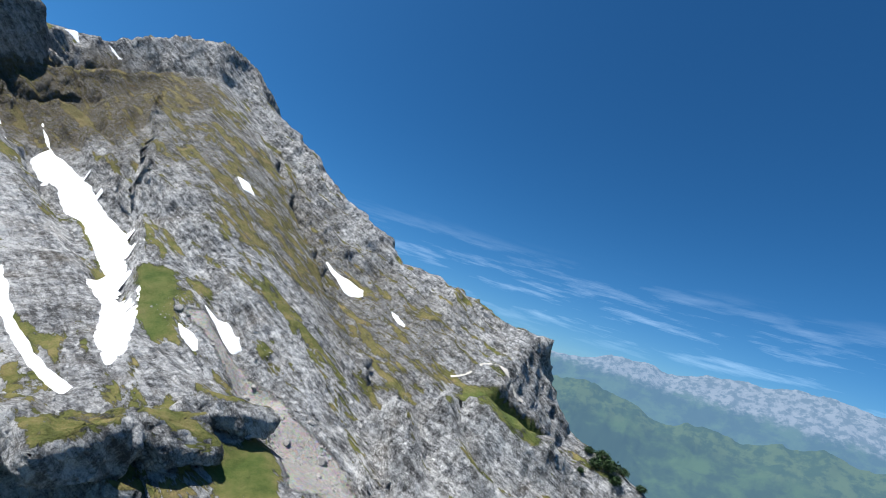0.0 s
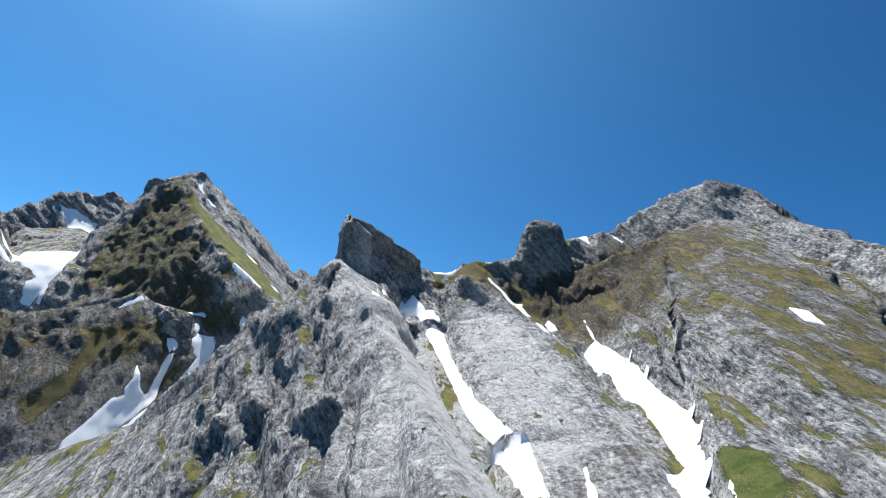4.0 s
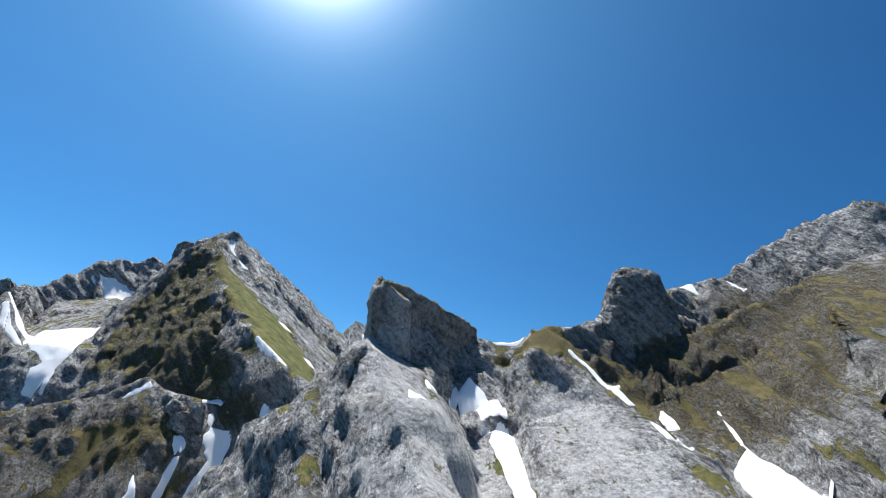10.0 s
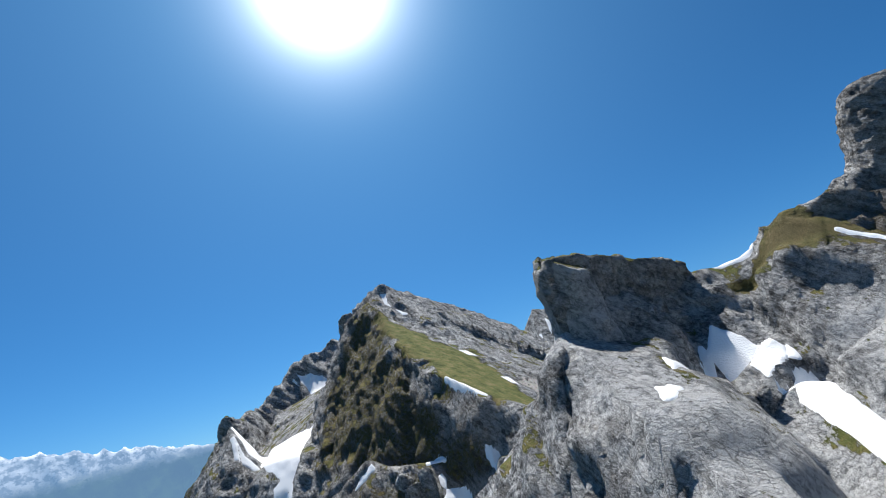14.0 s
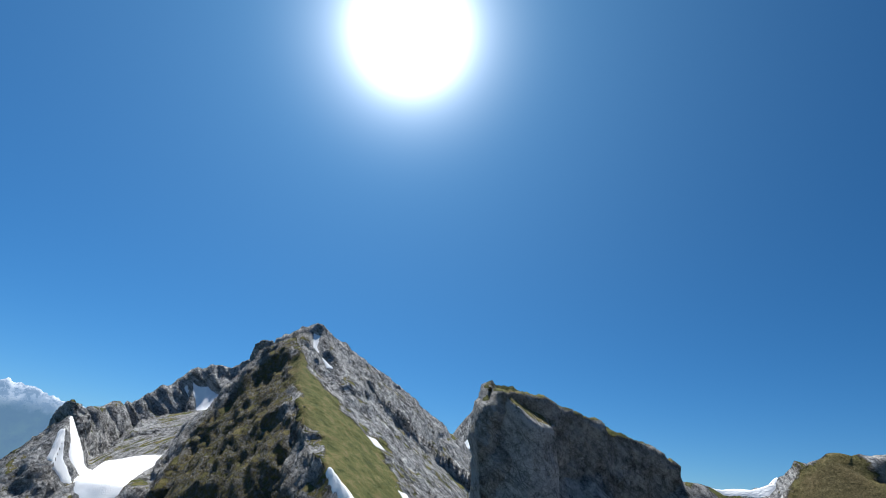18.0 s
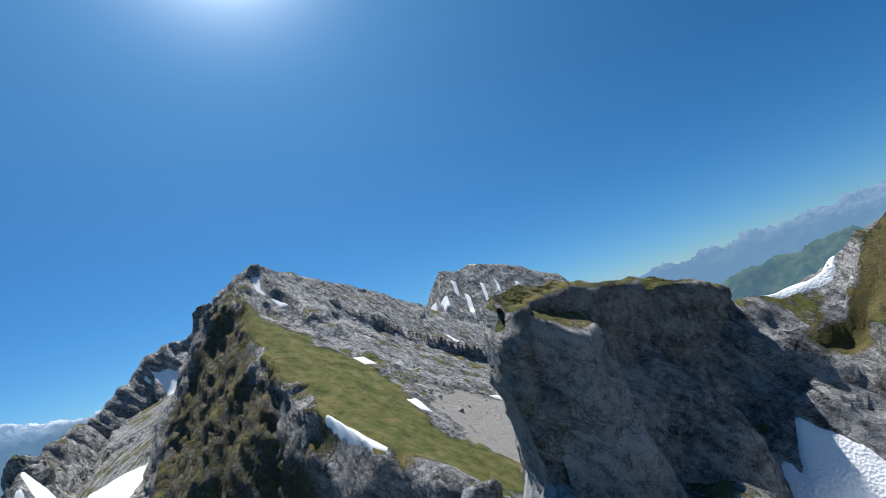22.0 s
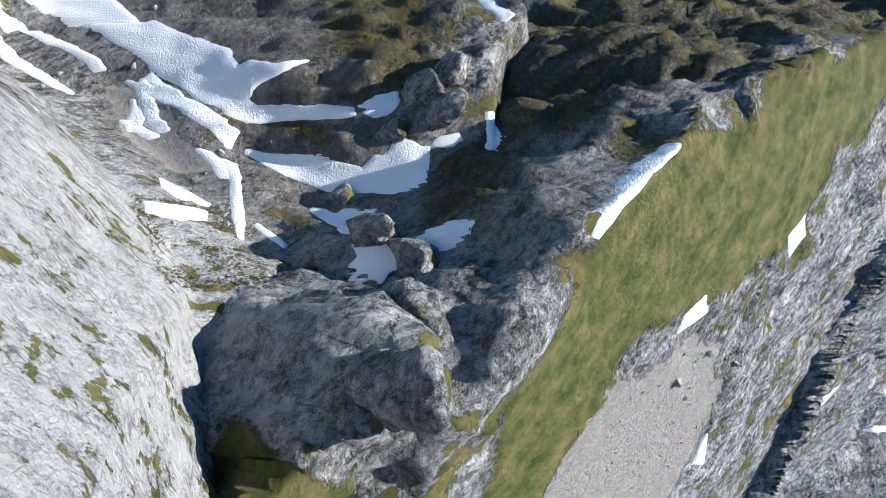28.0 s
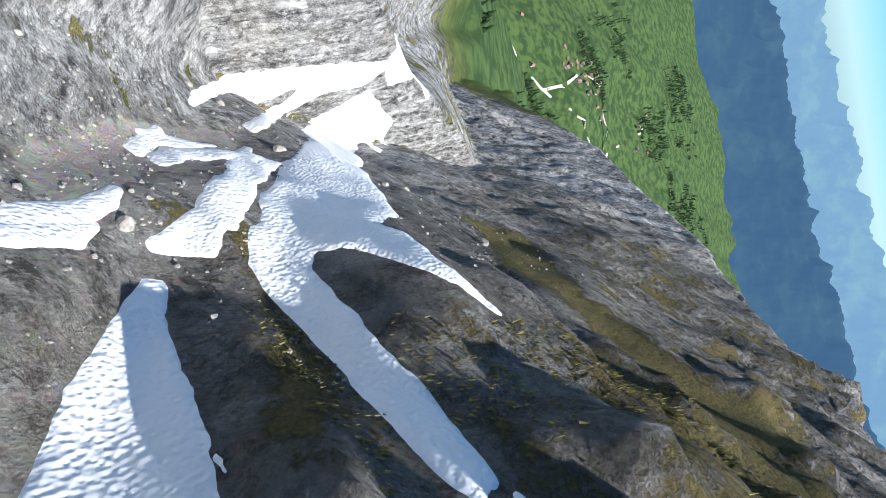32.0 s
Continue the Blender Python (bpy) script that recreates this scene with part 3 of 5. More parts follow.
def quads(nx, ny):
    i = (np.arange(ny - 1)[:, None] * nx + np.arange(nx - 1)[None]).ravel()
    return np.stack([i, i + 1, i + nx + 1, i + nx], 1)


def put_attribute(me, name, values):
    me.attributes.new(name, "FLOAT", "POINT").data.foreach_set("value", np.ascontiguousarray(values, dtype=np.float32))


def inside(points, x, y):
    """Signed distance to an outline in plan, positive inside."""
    best, odd = np.full(x.shape, 1e18), np.zeros(x.shape, bool)
    for (ax, ay), (bx, by) in zip(points, points[1:] + points[:1]):
        dx, dy = bx - ax, by - ay
        s = np.clip(((x - ax) * dx + (y - ay) * dy) / (dx * dx + dy * dy + 1e-9), 0, 1)
        best = np.minimum(best, (x - ax - s * dx) ** 2 + (y - ay - s * dy) ** 2)
        cross = (ay > y) != (by > y)
        odd ^= cross & (x < (bx - ax) * (y - ay) / (by - ay + 1e-12) + ax)
    return np.where(odd, 1, -1) * np.sqrt(best)


SNOW_FIELDS = []


def add_snow(points, label="old white snow patch in a rock gully"):
    SNOW_FIELDS.append((points, label))


add_snow([(119.3, 151), (116.2, 122.8), (113.2, 73.8), (111.9, 55.6), (84.3, 4.2), (70.7, -13.3), (65.1, -17), (69.1, -5.3), (78.7, 9.6), (87.3, 32.1), (95.5, 36.1), (100.7, 59.2), (111.1, 102.2), (110.9, 130), (117.4, 133)])
add_snow([(47.3, 175.1), (48.5, 127.7), (52.2, 86.9), (56.7, 64), (61.8, 62.6), (55.5, 30.5), (52.9, 37.9), (53.5, 59.9), (47.9, 83.7), (43.9, 113.9), (39.3, 153.2)])
add_snow([(69.4, 40.4), (59.6, 10.5), (55.8, -10.4), (55.8, -21.8), (53.7, -23), (54.2, -11.9), (59, 13.8)])
add_snow([(14.5, 150.8), (31.3, 184.9), (33.3, 187.2), (39.6, 183), (46.4, 173.6), (43.8, 164.9), (40.8, 162.3), (46.7, 157.6), (37.2, 159.6), (35.6, 165.6), (27.7, 183.8), (15.2, 142.8)])
add_snow([(9.6, 125.2), (12.3, 133.9), (14.2, 133.1), (11.7, 119.5), (9.7, 117.6)])
add_snow([(44, 206.5), (50, 204.5), (56, 203.5), (59, 205), (52, 208.5), (46, 208.5)], "white snow cornice on the saddle")
add_snow([(75.2, 184.4), (81.9, 175.7), (93.6, 175.7), (91.9, 174.6), (96.7, 168.7), (85.6, 167.2), (79.6, 178.1)])
add_snow([(105.5, 164.1), (105.1, 151), (101.7, 151.8), (101.7, 157.4)])
add_snow([(90.9, 142), (105, 142.4), (90.7, 131)])
add_snow([(145.6, 211.7), (145.2, 205.4), (139.7, 211.3)], "white snow streak high beside the rock block")
add_snow([(161.3, 206.1), (168.4, 192.8), (166.2, 194.6)], "white snow streak high under the summit")
add_snow([(151.6, 59.6), (155.4, 56.5), (153.2, 48.7), (149.5, 51.7)])
add_snow([(186, 22.7), (185, 12.7), (187, -0.2), (184, -2.9), (182, 5.4)])
add_snow([(181.8, -21.5), (177.9, -30.4), (178.2, -27.4)])
add_snow([(90.2, -5.3), (90.2, -13), (88.2, -15.7), (88.6, -10)])
add_snow([(102.4, 0.2), (106.5, -5.8), (105.3, -15.2), (102.8, -14.9), (102.8, -8.3)])
add_snow([(-87.7, 281.6), (-85.4, 281), (-79, 275.7), (-75.4, 274.4), (-69.9, 271.6), (-63.5, 269.7), (-63.5, 268), (-68.8, 268.3), (-75.6, 271.6), (-82, 276.1), (-84.7, 278.9)], "white snow strip on the meadow edge")
add_snow([(-97.4, 355.9), (-94.5, 364.5), (-88.4, 363.3), (-91.2, 354)])
add_snow([(-66.1, 326), (-63.7, 331.4), (-57, 324), (-60.7, 322.1)])
add_snow([(-35.6, 387.3), (-25.9, 403.8), (-25.7, 393.1)])
add_snow([(-165.7, 397.6), (-161.2, 398.4), (-159, 390.9), (-155.2, 388.9), (-160.2, 389.7)], "white snow streak high on the pyramid")
add_snow([(-150.5, 387.7), (-141.4, 386.8), (-144.8, 384.8)])
add_snow([(-73, 542.1), (-62.6, 545.9), (-53.1, 535.2), (-59.9, 517.6)])
add_snow([(-248.4, 319.6), (-257.2, 345.4), (-241.9, 350.1), (-222.8, 350.9), (-219.3, 333.4), (-207.3, 306.3), (-207.7, 297), (-204, 287.6), (-214.3, 286.3), (-218.6, 292.1), (-215.1, 295.9), (-231.3, 303.5)], "white snowfield in the rock bowl")
add_snow([(-274.9, 326.2), (-289.5, 346.3), (-270.1, 336.2), (-254.6, 334.7), (-250.7, 324.8), (-256, 317.6)])
add_snow([(-269.8, 318.1), (-255.9, 313.6), (-247.3, 316.2), (-249.2, 312.1), (-258.8, 307.6)])
add_snow([(-341.4, 502.7), (-324.6, 508.8), (-300, 515), (-296, 505), (-314.5, 495.1), (-324.7, 501.5)], "white snow wedge under the jagged ridge")
add_snow([(-114.2, 212.7), (-115.9, 216.9), (-112.2, 221.6), (-111.9, 224.3), (-114, 225.5), (-112.1, 229), (-114.2, 234), (-109.5, 229.9), (-107.5, 227.6), (-104.1, 228.3), (-102.7, 230.5), (-102.8, 234.7), (-102.6, 237.2), (-102.8, 240.2), (-102.6, 242.2), (-101.9, 244.4), (-100.3, 244.9), (-100, 243.3), (-100.8, 239.7), (-100.5, 236.6), (-99.7, 233.6), (-99.2, 230.6), (-101.2, 226.6), (-102.6, 225.6), (-103.5, 222.8), (-108.5, 217.9)])
add_snow([(-91.2, 233.2), (-92.1, 233.3), (-91.2, 236.2), (-90.9, 240.1), (-90.2, 243.6), (-88.6, 247.8), (-87.1, 251.1), (-90.4, 251.5), (-89.9, 253), (-92.2, 253.5), (-95.2, 253.1), (-93.8, 255.9), (-92.8, 257.3), (-91.6, 257.1), (-92.8, 258.3), (-87.6, 259.3), (-83.6, 258.7), (-81.2, 256.8), (-80.3, 255.1), (-81.6, 253.5), (-81.7, 251), (-82, 247.2), (-84.5, 243.3), (-87.6, 238.2)])
add_snow([(-75.8, 245.1), (-75.5, 246.4), (-73.7, 247.7), (-75.2, 249.3), (-74.8, 251.3), (-72, 250), (-68.2, 247), (-66.8, 245.7), (-70.3, 245.5)])
add_snow([(-62.9, 245.9), (-63.5, 247.3), (-62.2, 249), (-61.4, 250.9), (-63.9, 252.9), (-66.9, 254.4), (-68.3, 256.4), (-68.4, 257.5), (-64.1, 256.7), (-62.6, 256.4), (-62.6, 255.2), (-59.6, 254.1), (-58.9, 252), (-57.7, 250.7), (-57, 249.2), (-54.4, 248.3), (-55.8, 247.2), (-54.4, 246.6), (-57.3, 245.5), (-59.5, 246.2)])
add_snow([(-87.7, 228.8), (-86.4, 230.5), (-79.5, 231.6), (-73.9, 232), (-67.9, 232.3), (-64.1, 231.7), (-68, 231.4), (-71.1, 231.3), (-76.6, 231.1), (-82.2, 230.4)])
add_snow([(-75.5, 218.5), (-78.7, 218.6), (-76.1, 223.6), (-73.4, 227.1), (-72.4, 226.2), (-73.6, 223.4), (-73.2, 221.8)])
add_snow([(-65.9, 236.2), (-68.5, 234.9), (-63.8, 239.1), (-63, 238.5)])
add_snow([(-102.7, 245.5), (-105.4, 247.8), (-107, 250.5), (-104.9, 251.2), (-101.2, 250), (-100, 248.3), (-100.6, 246.5), (-102.2, 247.2)])
add_snow([(-93.7, 259.3), (-95.6, 260.1), (-97, 262.4), (-95.7, 263.2), (-93.8, 261.9)])
add_snow([(-103.6, 266.6), (-104.3, 267.7), (-99.2, 269.8), (-93.4, 268.7), (-94.4, 267.8), (-98.4, 267.6)])
add_snow([(-96.8, 224.2), (-103.7, 216.1), (-110.2, 208.9), (-107.7, 214.7), (-98.7, 226.7), (-96.3, 226.7)])
add_snow([(-93.2, 216.3), (-97.6, 210.7), (-97.7, 211.9), (-93.8, 217.1)])
add_snow([(-82.2, 229.2), (-86.4, 227.2), (-89.8, 224.3), (-89.1, 226.5), (-86.7, 228.6), (-82.2, 230.4)])
add_snow([(-68.8, 215), (-70.2, 225.8), (-67.6, 225.4), (-65.5, 220.3), (-66, 215.3)])
add_snow([(-95.2, 212.4), (-104.2, 211), (-98.8, 213.7), (-96.3, 213.4)])
add_snow([(-97.7, 214.7), (-109, 210.8), (-110.5, 211.3), (-103.5, 214), (-98.7, 216), (-95.6, 218.2), (-95.4, 217.1)])
add_snow([(-110.9, 211.4), (-112.2, 211.9), (-105.6, 218), (-102.5, 219.2), (-104.9, 216.6)])
add_snow([(-99.8, 221.6), (-100.7, 223.4), (-97.1, 227.5), (-96.5, 230), (-92.4, 229.4), (-96.2, 225.3)])
add_snow([(-144, 261.9), (-142.8, 263.2), (-137.9, 265.2), (-136.7, 266.7), (-135.6, 268.1), (-133.8, 267), (-137.8, 264)], "white snow patch on the hill saddle")
add_snow([(-148.7, 176.4), (-153.8, 172), (-169.1, 172.8), (-171.4, 177.9), (-168.6, 174.4), (-161.6, 185.7), (-163.3, 177.9), (-121.9, 215.2), (-118.1, 221.6), (-105.4, 226.5), (-106.7, 222), (-113.3, 212.2), (-125.3, 200.7)])
add_snow([(-173.4, 166.4), (-166.5, 162.3), (-158.2, 168.9), (-152.5, 167.3), (-151.6, 161.1)])
add_snow([(-140.4, 172.7), (-153.4, 167.4), (-150.5, 171.6), (-142, 175.9), (-137.3, 179.9), (-113, 203.8), (-112.7, 202.8), (-134.3, 180.3), (-136, 176.8), (-115.9, 188.3), (-105, 200.3), (-106.4, 196.8), (-118.4, 182.1), (-130.9, 176.6)])

ZONES = {"grass": [], "scree": [], "lush": [], "brown": [], "pale": [], "bare": [], "earth_shade": []}


def add_zone(kind, points, soft=6.0, strength=1.0):
    ZONES[kind].append((points, soft, strength))


add_zone("grass", [(-160.5, 363.3), (-123.4, 359.3), (-85.6, 316.5), (-63.7, 302), (-28.6, 304.5), (-21.2, 309.5), (-58.9, 268.5), (-90.3, 282.2), (-102.9, 303.8), (-128.2, 321.4)], 13)
add_zone("lush", [(-160.5, 363.3), (-123.4, 359.3), (-85.6, 316.5), (-63.7, 302), (-28.6, 304.5), (-21.2, 309.5), (-58.9, 268.5), (-90.3, 282.2), (-102.9, 303.8), (-128.2, 321.4)], 8, 0.12)
add_zone("grass", [(-150.5, 362.5), (-121.9, 348.3), (-89.4, 354.6), (-67.4, 328.6), (-50.6, 303), (-28.4, 311.5), (-8.4, 311.1), (8.3, 321.1), (6.4, 308.6), (-28.6, 271.4), (-53.9, 272.4), (-63.9, 275), (-83.7, 284.7), (-113, 317.7), (-133.7, 332)], 11)
add_zone("lush", [(-150.5, 362.5), (-121.9, 348.3), (-89.4, 354.6), (-67.4, 328.6), (-50.6, 303), (-28.4, 311.5), (-8.4, 311.1), (8.3, 321.1), (6.4, 308.6), (-28.6, 271.4), (-53.9, 272.4), (-63.9, 275), (-83.7, 284.7), (-113, 317.7), (-133.7, 332)], 9, 0.3)
add_zone("scree", [(-60.1, 336.4), (-55.2, 370.7), (-31.7, 385.3), (2.6, 397.7), (17.8, 384.2), (9.5, 328.9), (-8.7, 307.7), (-42, 307)], 15)
add_zone("bare", [(-60.1, 336.4), (-55.2, 370.7), (-31.7, 385.3), (2.6, 397.7), (17.8, 384.2), (9.5, 328.9), (-8.7, 307.7), (-42, 307)], 15)
add_zone("grass", [(-23.5, 226.8), (-19.1, 229.3), (-6.4, 263.2), (-6.4, 232), (-11.6, 224.5)], 4)
add_zone("grass", [(94.3, 22.5), (98.8, 15.8), (86.8, -9.5), (78.8, -4.9)], 4)
add_zone("lush", [(94.3, 22.5), (98.8, 15.8), (86.8, -9.5), (78.8, -4.9)], 5)
add_zone("grass", [(64.8, -52.4), (86.4, -47.8), (71.3, -64.3), (62.9, -58.4)], 5)
add_zone("lush", [(64.8, -52.4), (86.4, -47.8), (71.3, -64.3), (62.9, -58.4)], 5)
add_zone("grass", [(164.2, -67), (170, -75.7), (186.7, -100.7), (131.6, -98.9), (129, -88.7)], 5)
add_zone("lush", [(164.2, -67), (170, -75.7), (186.7, -100.7), (131.6, -98.9), (129, -88.7)], 5)
add_zone("scree", [(92.6, 1.4), (100.2, -4.4), (103, -26), (103.5, -50.2), (105.4, -74.9), (72.3, -64.8), (91.9, -42.3), (92.3, -24.5)], 5)
add_zone("bare", [(92.6, 1.4), (100.2, -4.4), (103, -26), (103.5, -50.2), (105.4, -74.9), (72.3, -64.8), (91.9, -42.3), (92.3, -24.5)], 6)
add_zone("grass", [(60.5, 197.4), (73.6, 198.4), (78.6, 183.2), (67, 183.6), (56.6, 191.7), (46.4, 196.9)], 6)
add_zone("brown", [(60.5, 197.4), (73.6, 198.4), (78.6, 183.2), (67, 183.6), (56.6, 191.7), (46.4, 196.9)], 6)
add_zone("scree", [(-82.8, 222.6), (-92.2, 212.9), (-110, 204.5), (-109, 210.2), (-92.5, 221.2), (-87.3, 230.1), (-83.2, 232.8)], 5)
add_zone("bare", [(-82.8, 222.6), (-92.2, 212.9), (-110, 204.5), (-109, 210.2), (-92.5, 221.2), (-87.3, 230.1), (-83.2, 232.8)], 5)
add_zone("brown", [(-107.4, 224.8), (-108.5, 230.6), (-112.2, 235.5), (-129.5, 240.7), (-116.7, 244.5), (-112.1, 239.9), (-105.7, 235.6), (-104.7, 230.6)], 6)
add_zone("pale", [(-75, 235), (-12, 222), (5, 185), (-8, 150), (0, 120), (18, 60), (18, -30), (50, -20), (52, 60), (50, 150), (30, 150), (4, 150), (-20, 165), (-50, 190)], 14)
add_zone("pale", [(54, 175), (80, 165), (84, 100), (80, 50), (56, 40)], 10)
add_zone("grass", [(-173, 390), (-140, 338), (-98, 284), (-62, 258), (-70, 250), (-120, 268), (-190, 300), (-205, 350)], 12, 0.4)
add_zone("brown", [(-173, 390), (-140, 338), (-98, 284), (-62, 258), (-70, 250), (-120, 268), (-190, 300), (-205, 350)], 12, 0.5)
add_zone("pale", [(-10, 150), (10, 190), (0, 215), (-45, 225), (-75, 215), (-70, 190), (-40, 160)], 10)
add_zone("grass", [(120, 150), (195, 150), (210, 40), (196, -60), (150, -60), (122, 20)], 25, 0.3)
add_zone("brown", [(120, 150), (195, 150), (210, 40), (196, -60), (150, -60), (122, 20)], 25, 0.6)
add_zone("grass", [(-250, 215), (-200, 256), (-150, 262), (-110, 264), (-95, 250), (-125, 235), (-160, 215), (-200, 180)], 16, 0.32)
add_zone("brown", [(-250, 215), (-200, 256), (-150, 262), (-110, 264), (-95, 250), (-125, 235), (-160, 215), (-200, 180)], 16, 0.8)
add_zone("grass", [(66, 194), (110, 194), (165, 200), (200, 165), (195, 118), (120, 118), (98, 150)], 15, 0.36)
add_zone("brown", [(66, 194), (110, 194), (165, 200), (200, 165), (195, 118), (120, 118), (98, 150)], 15, 0.8)
add_zone("bare", [(54, 172), (84, 162), (92, 60), (84, -20), (58, 20)], 8, 0.7)
add_zone("bare", [(-14, 165), (12, 160), (28, 100), (30, -20), (14, -20), (-8, 110)], 6, 0.8)
add_zone("brown", [(-180, 225), (-140, 262), (-60, 262), (-60, 235), (-110, 215)], 15, 0.8)
add_zone("grass", [(-150, 240), (-135, 256), (-100, 262), (-105, 246), (-130, 232)], 14, 0.45)

add_zone("grass", [(-101, 222.9), (-102.4, 227.7), (-100.1, 238.6), (-95, 244.1), (-93.7, 242.3), (-96.6, 236.5), (-97.6, 229.3)], 5, 0.62)
add_zone("brown", [(-101, 222.9), (-102.4, 227.7), (-100.1, 238.6), (-95, 244.1), (-93.7, 242.3), (-96.6, 236.5), (-97.6, 229.3)], 6, 0.75)
add_zone("grass", [(-109.3, 234.5), (-112.5, 236.8), (-106.6, 242.1), (-106.2, 246.6), (-103.8, 246.5), (-104.4, 241.8), (-107.1, 237.7)], 5, 0.62)
add_zone("brown", [(-109.3, 234.5), (-112.5, 236.8), (-106.6, 242.1), (-106.2, 246.6), (-103.8, 246.5), (-104.4, 241.8), (-107.1, 237.7)], 6, 0.75)
add_zone("grass", [(-148.4, 210.7), (-160.9, 216.4), (-149.1, 230.1), (-147.9, 240.5), (-154.1, 248.9), (-129.7, 254.5), (-126.2, 250.9), (-135.8, 244.2), (-139.3, 233.2), (-137.8, 224.8)], 5, 0.62)
add_zone("brown", [(-148.4, 210.7), (-160.9, 216.4), (-149.1, 230.1), (-147.9, 240.5), (-154.1, 248.9), (-129.7, 254.5), (-126.2, 250.9), (-135.8, 244.2), (-139.3, 233.2), (-137.8, 224.8)], 6, 0.75)
add_zone("grass", [(-72.9, 237.1), (-82.6, 233.5), (-85.8, 231.9), (-76.2, 236.7), (-72.4, 241.1), (-72.3, 243.8), (-65.5, 243.7), (-64.6, 241.7)], 5, 0.62)
add_zone("brown", [(-72.9, 237.1), (-82.6, 233.5), (-85.8, 231.9), (-76.2, 236.7), (-72.4, 241.1), (-72.3, 243.8), (-65.5, 243.7), (-64.6, 241.7)], 6, 0.75)
add_zone("earth_shade", [(62, 198), (110, 194), (165, 200), (205, 168), (205, 40), (190, -60), (140, -60), (124, 60), (118, 118), (98, 150)], 18, 0.3)
# brown wall below the block, darkened further to stand in for its shade
add_zone("earth_shade", [(64, 196), (110, 192), (165, 198), (200, 168), (192, 122), (122, 122), (98, 152)], 14, 0.95)
add_zone("earth_shade", [(-173, 390), (-140, 336), (-98, 282), (-60, 256), (-70, 246), (-120, 262), (-190, 290), (-215, 350)], 14, 0.5)
add_zone("earth_shade", [(-62, 238), (-70, 252), (-95, 262), (-150, 268), (-260, 220), (-240, 160), (-170, 190), (-120, 215), (-95, 226)], 14, 0.6)
add_zone("scree", [(-58, 232), (-70, 250), (-95, 256), (-150, 254), (-170, 225), (-135, 185), (-95, 200)], 14, 0.4)


def bedding(x, y, z):
    """The height across the beds, which dip to the east."""
    return 0.60 * x + np.interp(x, [-20, 150], [-0.17, -0.43]) * y + 0.72 * z


def roughen(x, y, z, steep):
    """How far the rock stands out from the smooth form: buttresses, beds and blocks."""
    wob = 7 * vnoise(x / 30, y / 30, z / 30)
    b = (bedding(x, y, z) + wob) / 6.5
    saw = b - np.floor(b)
    ledge = np.where(saw < 0.75, saw / 0.75, (1 - saw) / 0.25) - 0.5
    b2 = (bedding(x, y, z) + wob) / 2.3
    saw2 = b2 - np.floor(b2)
    big = fbm(x / 28, y / 28, z / 28, 3, True)
    mid = fbm(x / 9, y / 9, z / 9, 3, True)
    b3 = (bedding(x, y, z) + 1.6 * wob) / 19
    saw3 = b3 - np.floor(b3)
    cliff = np.where(saw3 < 0.8, saw3 / 0.8, (1 - saw3) / 0.2) - 0.5
    chip = fbm(x / 3.6, y / 3.6, z / 3.6, 2, True)
    banded = 1 + 0.8 * np.clip((x - 60) / 50, 0, 1)
    return steep * (3.4 * big + (4.0 + 6.0 * np.clip((x - 50) / 60, 0, 1)) * cliff * np.clip(0.5 + vnoise(x / 70, y / 70, z / 70 + 5), 0, 1) + 0.5 * chip + banded * (2.3 * ledge * (0.6 + 0.6 * vnoise(x / 40, y / 40, z / 40)) + 0.5 * (saw2 - 0.5)) + 1.8 * mid) + (1 - steep) * 0.5 * fbm(x / 7, y / 7, z / 7, 3)


xs, ys = axis(-320, 250, 1.3, -4800, 4800), axis(-140, 560, 1.3, -4800, 4800)
nx, ny = len(xs), len(ys)
GX, GY = np.meshgrid(xs, ys)
gx, gy = GX.ravel(), GY.ravel()
gz = relief(gx, gy)
far_out = np.clip((np.hypot(gx, gy - 150) - 700) / 600, 0, 1)
gz = gz + far_out * (60 * fbm(gx / 420, gy / 420, 0 * gx + 3, 5) + 25 * fbm(gx / 120, gy / 120, 0 * gx + 8, 4, True))
dzdy, dzdx = np.gradient(gz.reshape(ny, nx), ys, xs)
ln = np.sqrt(1 + dzdx**2 + dzdy**2)
nrm = np.stack([-(dzdx / ln).ravel(), -(dzdy / ln).ravel(), (1 / ln).ravel()], 1)
values = {}
edge_noise = fbm(gx / 11, gy / 11, gz / 11, 4)
for kind, some in ZONES.items():
    v = np.zeros(len(gx))
    for points, soft, strength in some:
        px, py = [p[0] for p in points], [p[1] for p in points]
        near = (gx > min(px) - 25) & (gx < max(px) + 25) & (gy > min(py) - 25) & (gy < max(py) + 25)
        d = inside(points, gx[near], gy[near]) / soft + 0.5 + 0.7 * edge_noise[near]
        v[near] = np.maximum(v[near], strength * np.clip(d, 0, 1))
    values[kind] = v
west = np.clip((-gx - 270) / 120, 0, 1) * np.clip((430 - gy) / 60, 0, 1)
values["grass"] = np.maximum(values["grass"], np.maximum(west, np.clip((np.hypot(gx, gy - 150) - 650) / 200, 0, 1)))
values["lush"] = np.maximum(values["lush"], 0.9 * west)
values["deep"] = west
cover = np.maximum(values["grass"], values["scree"])
snowy = np.zeros(len(gx))
for points, label in SNOW_FIELDS:
    px, py = [p[0] for p in points], [p[1] for p in points]
    near = (gx > min(px) - 8) & (gx < max(px) + 8) & (gy > min(py) - 8) & (gy < max(py) + 8)
    snowy[near] = np.maximum(snowy[near], np.clip((inside(points, gx[near], gy[near]) + 6) / 5, 0, 1))
steep = (1 - 0.96 * snowy) * np.clip((0.89 - nrm[:, 2]) / 0.28, 0.12, 1) * (1 - 0.85 * np.clip((cover - 0.4) / 0.4, 0, 1)) * (1 - 0.78 * values["pale"])
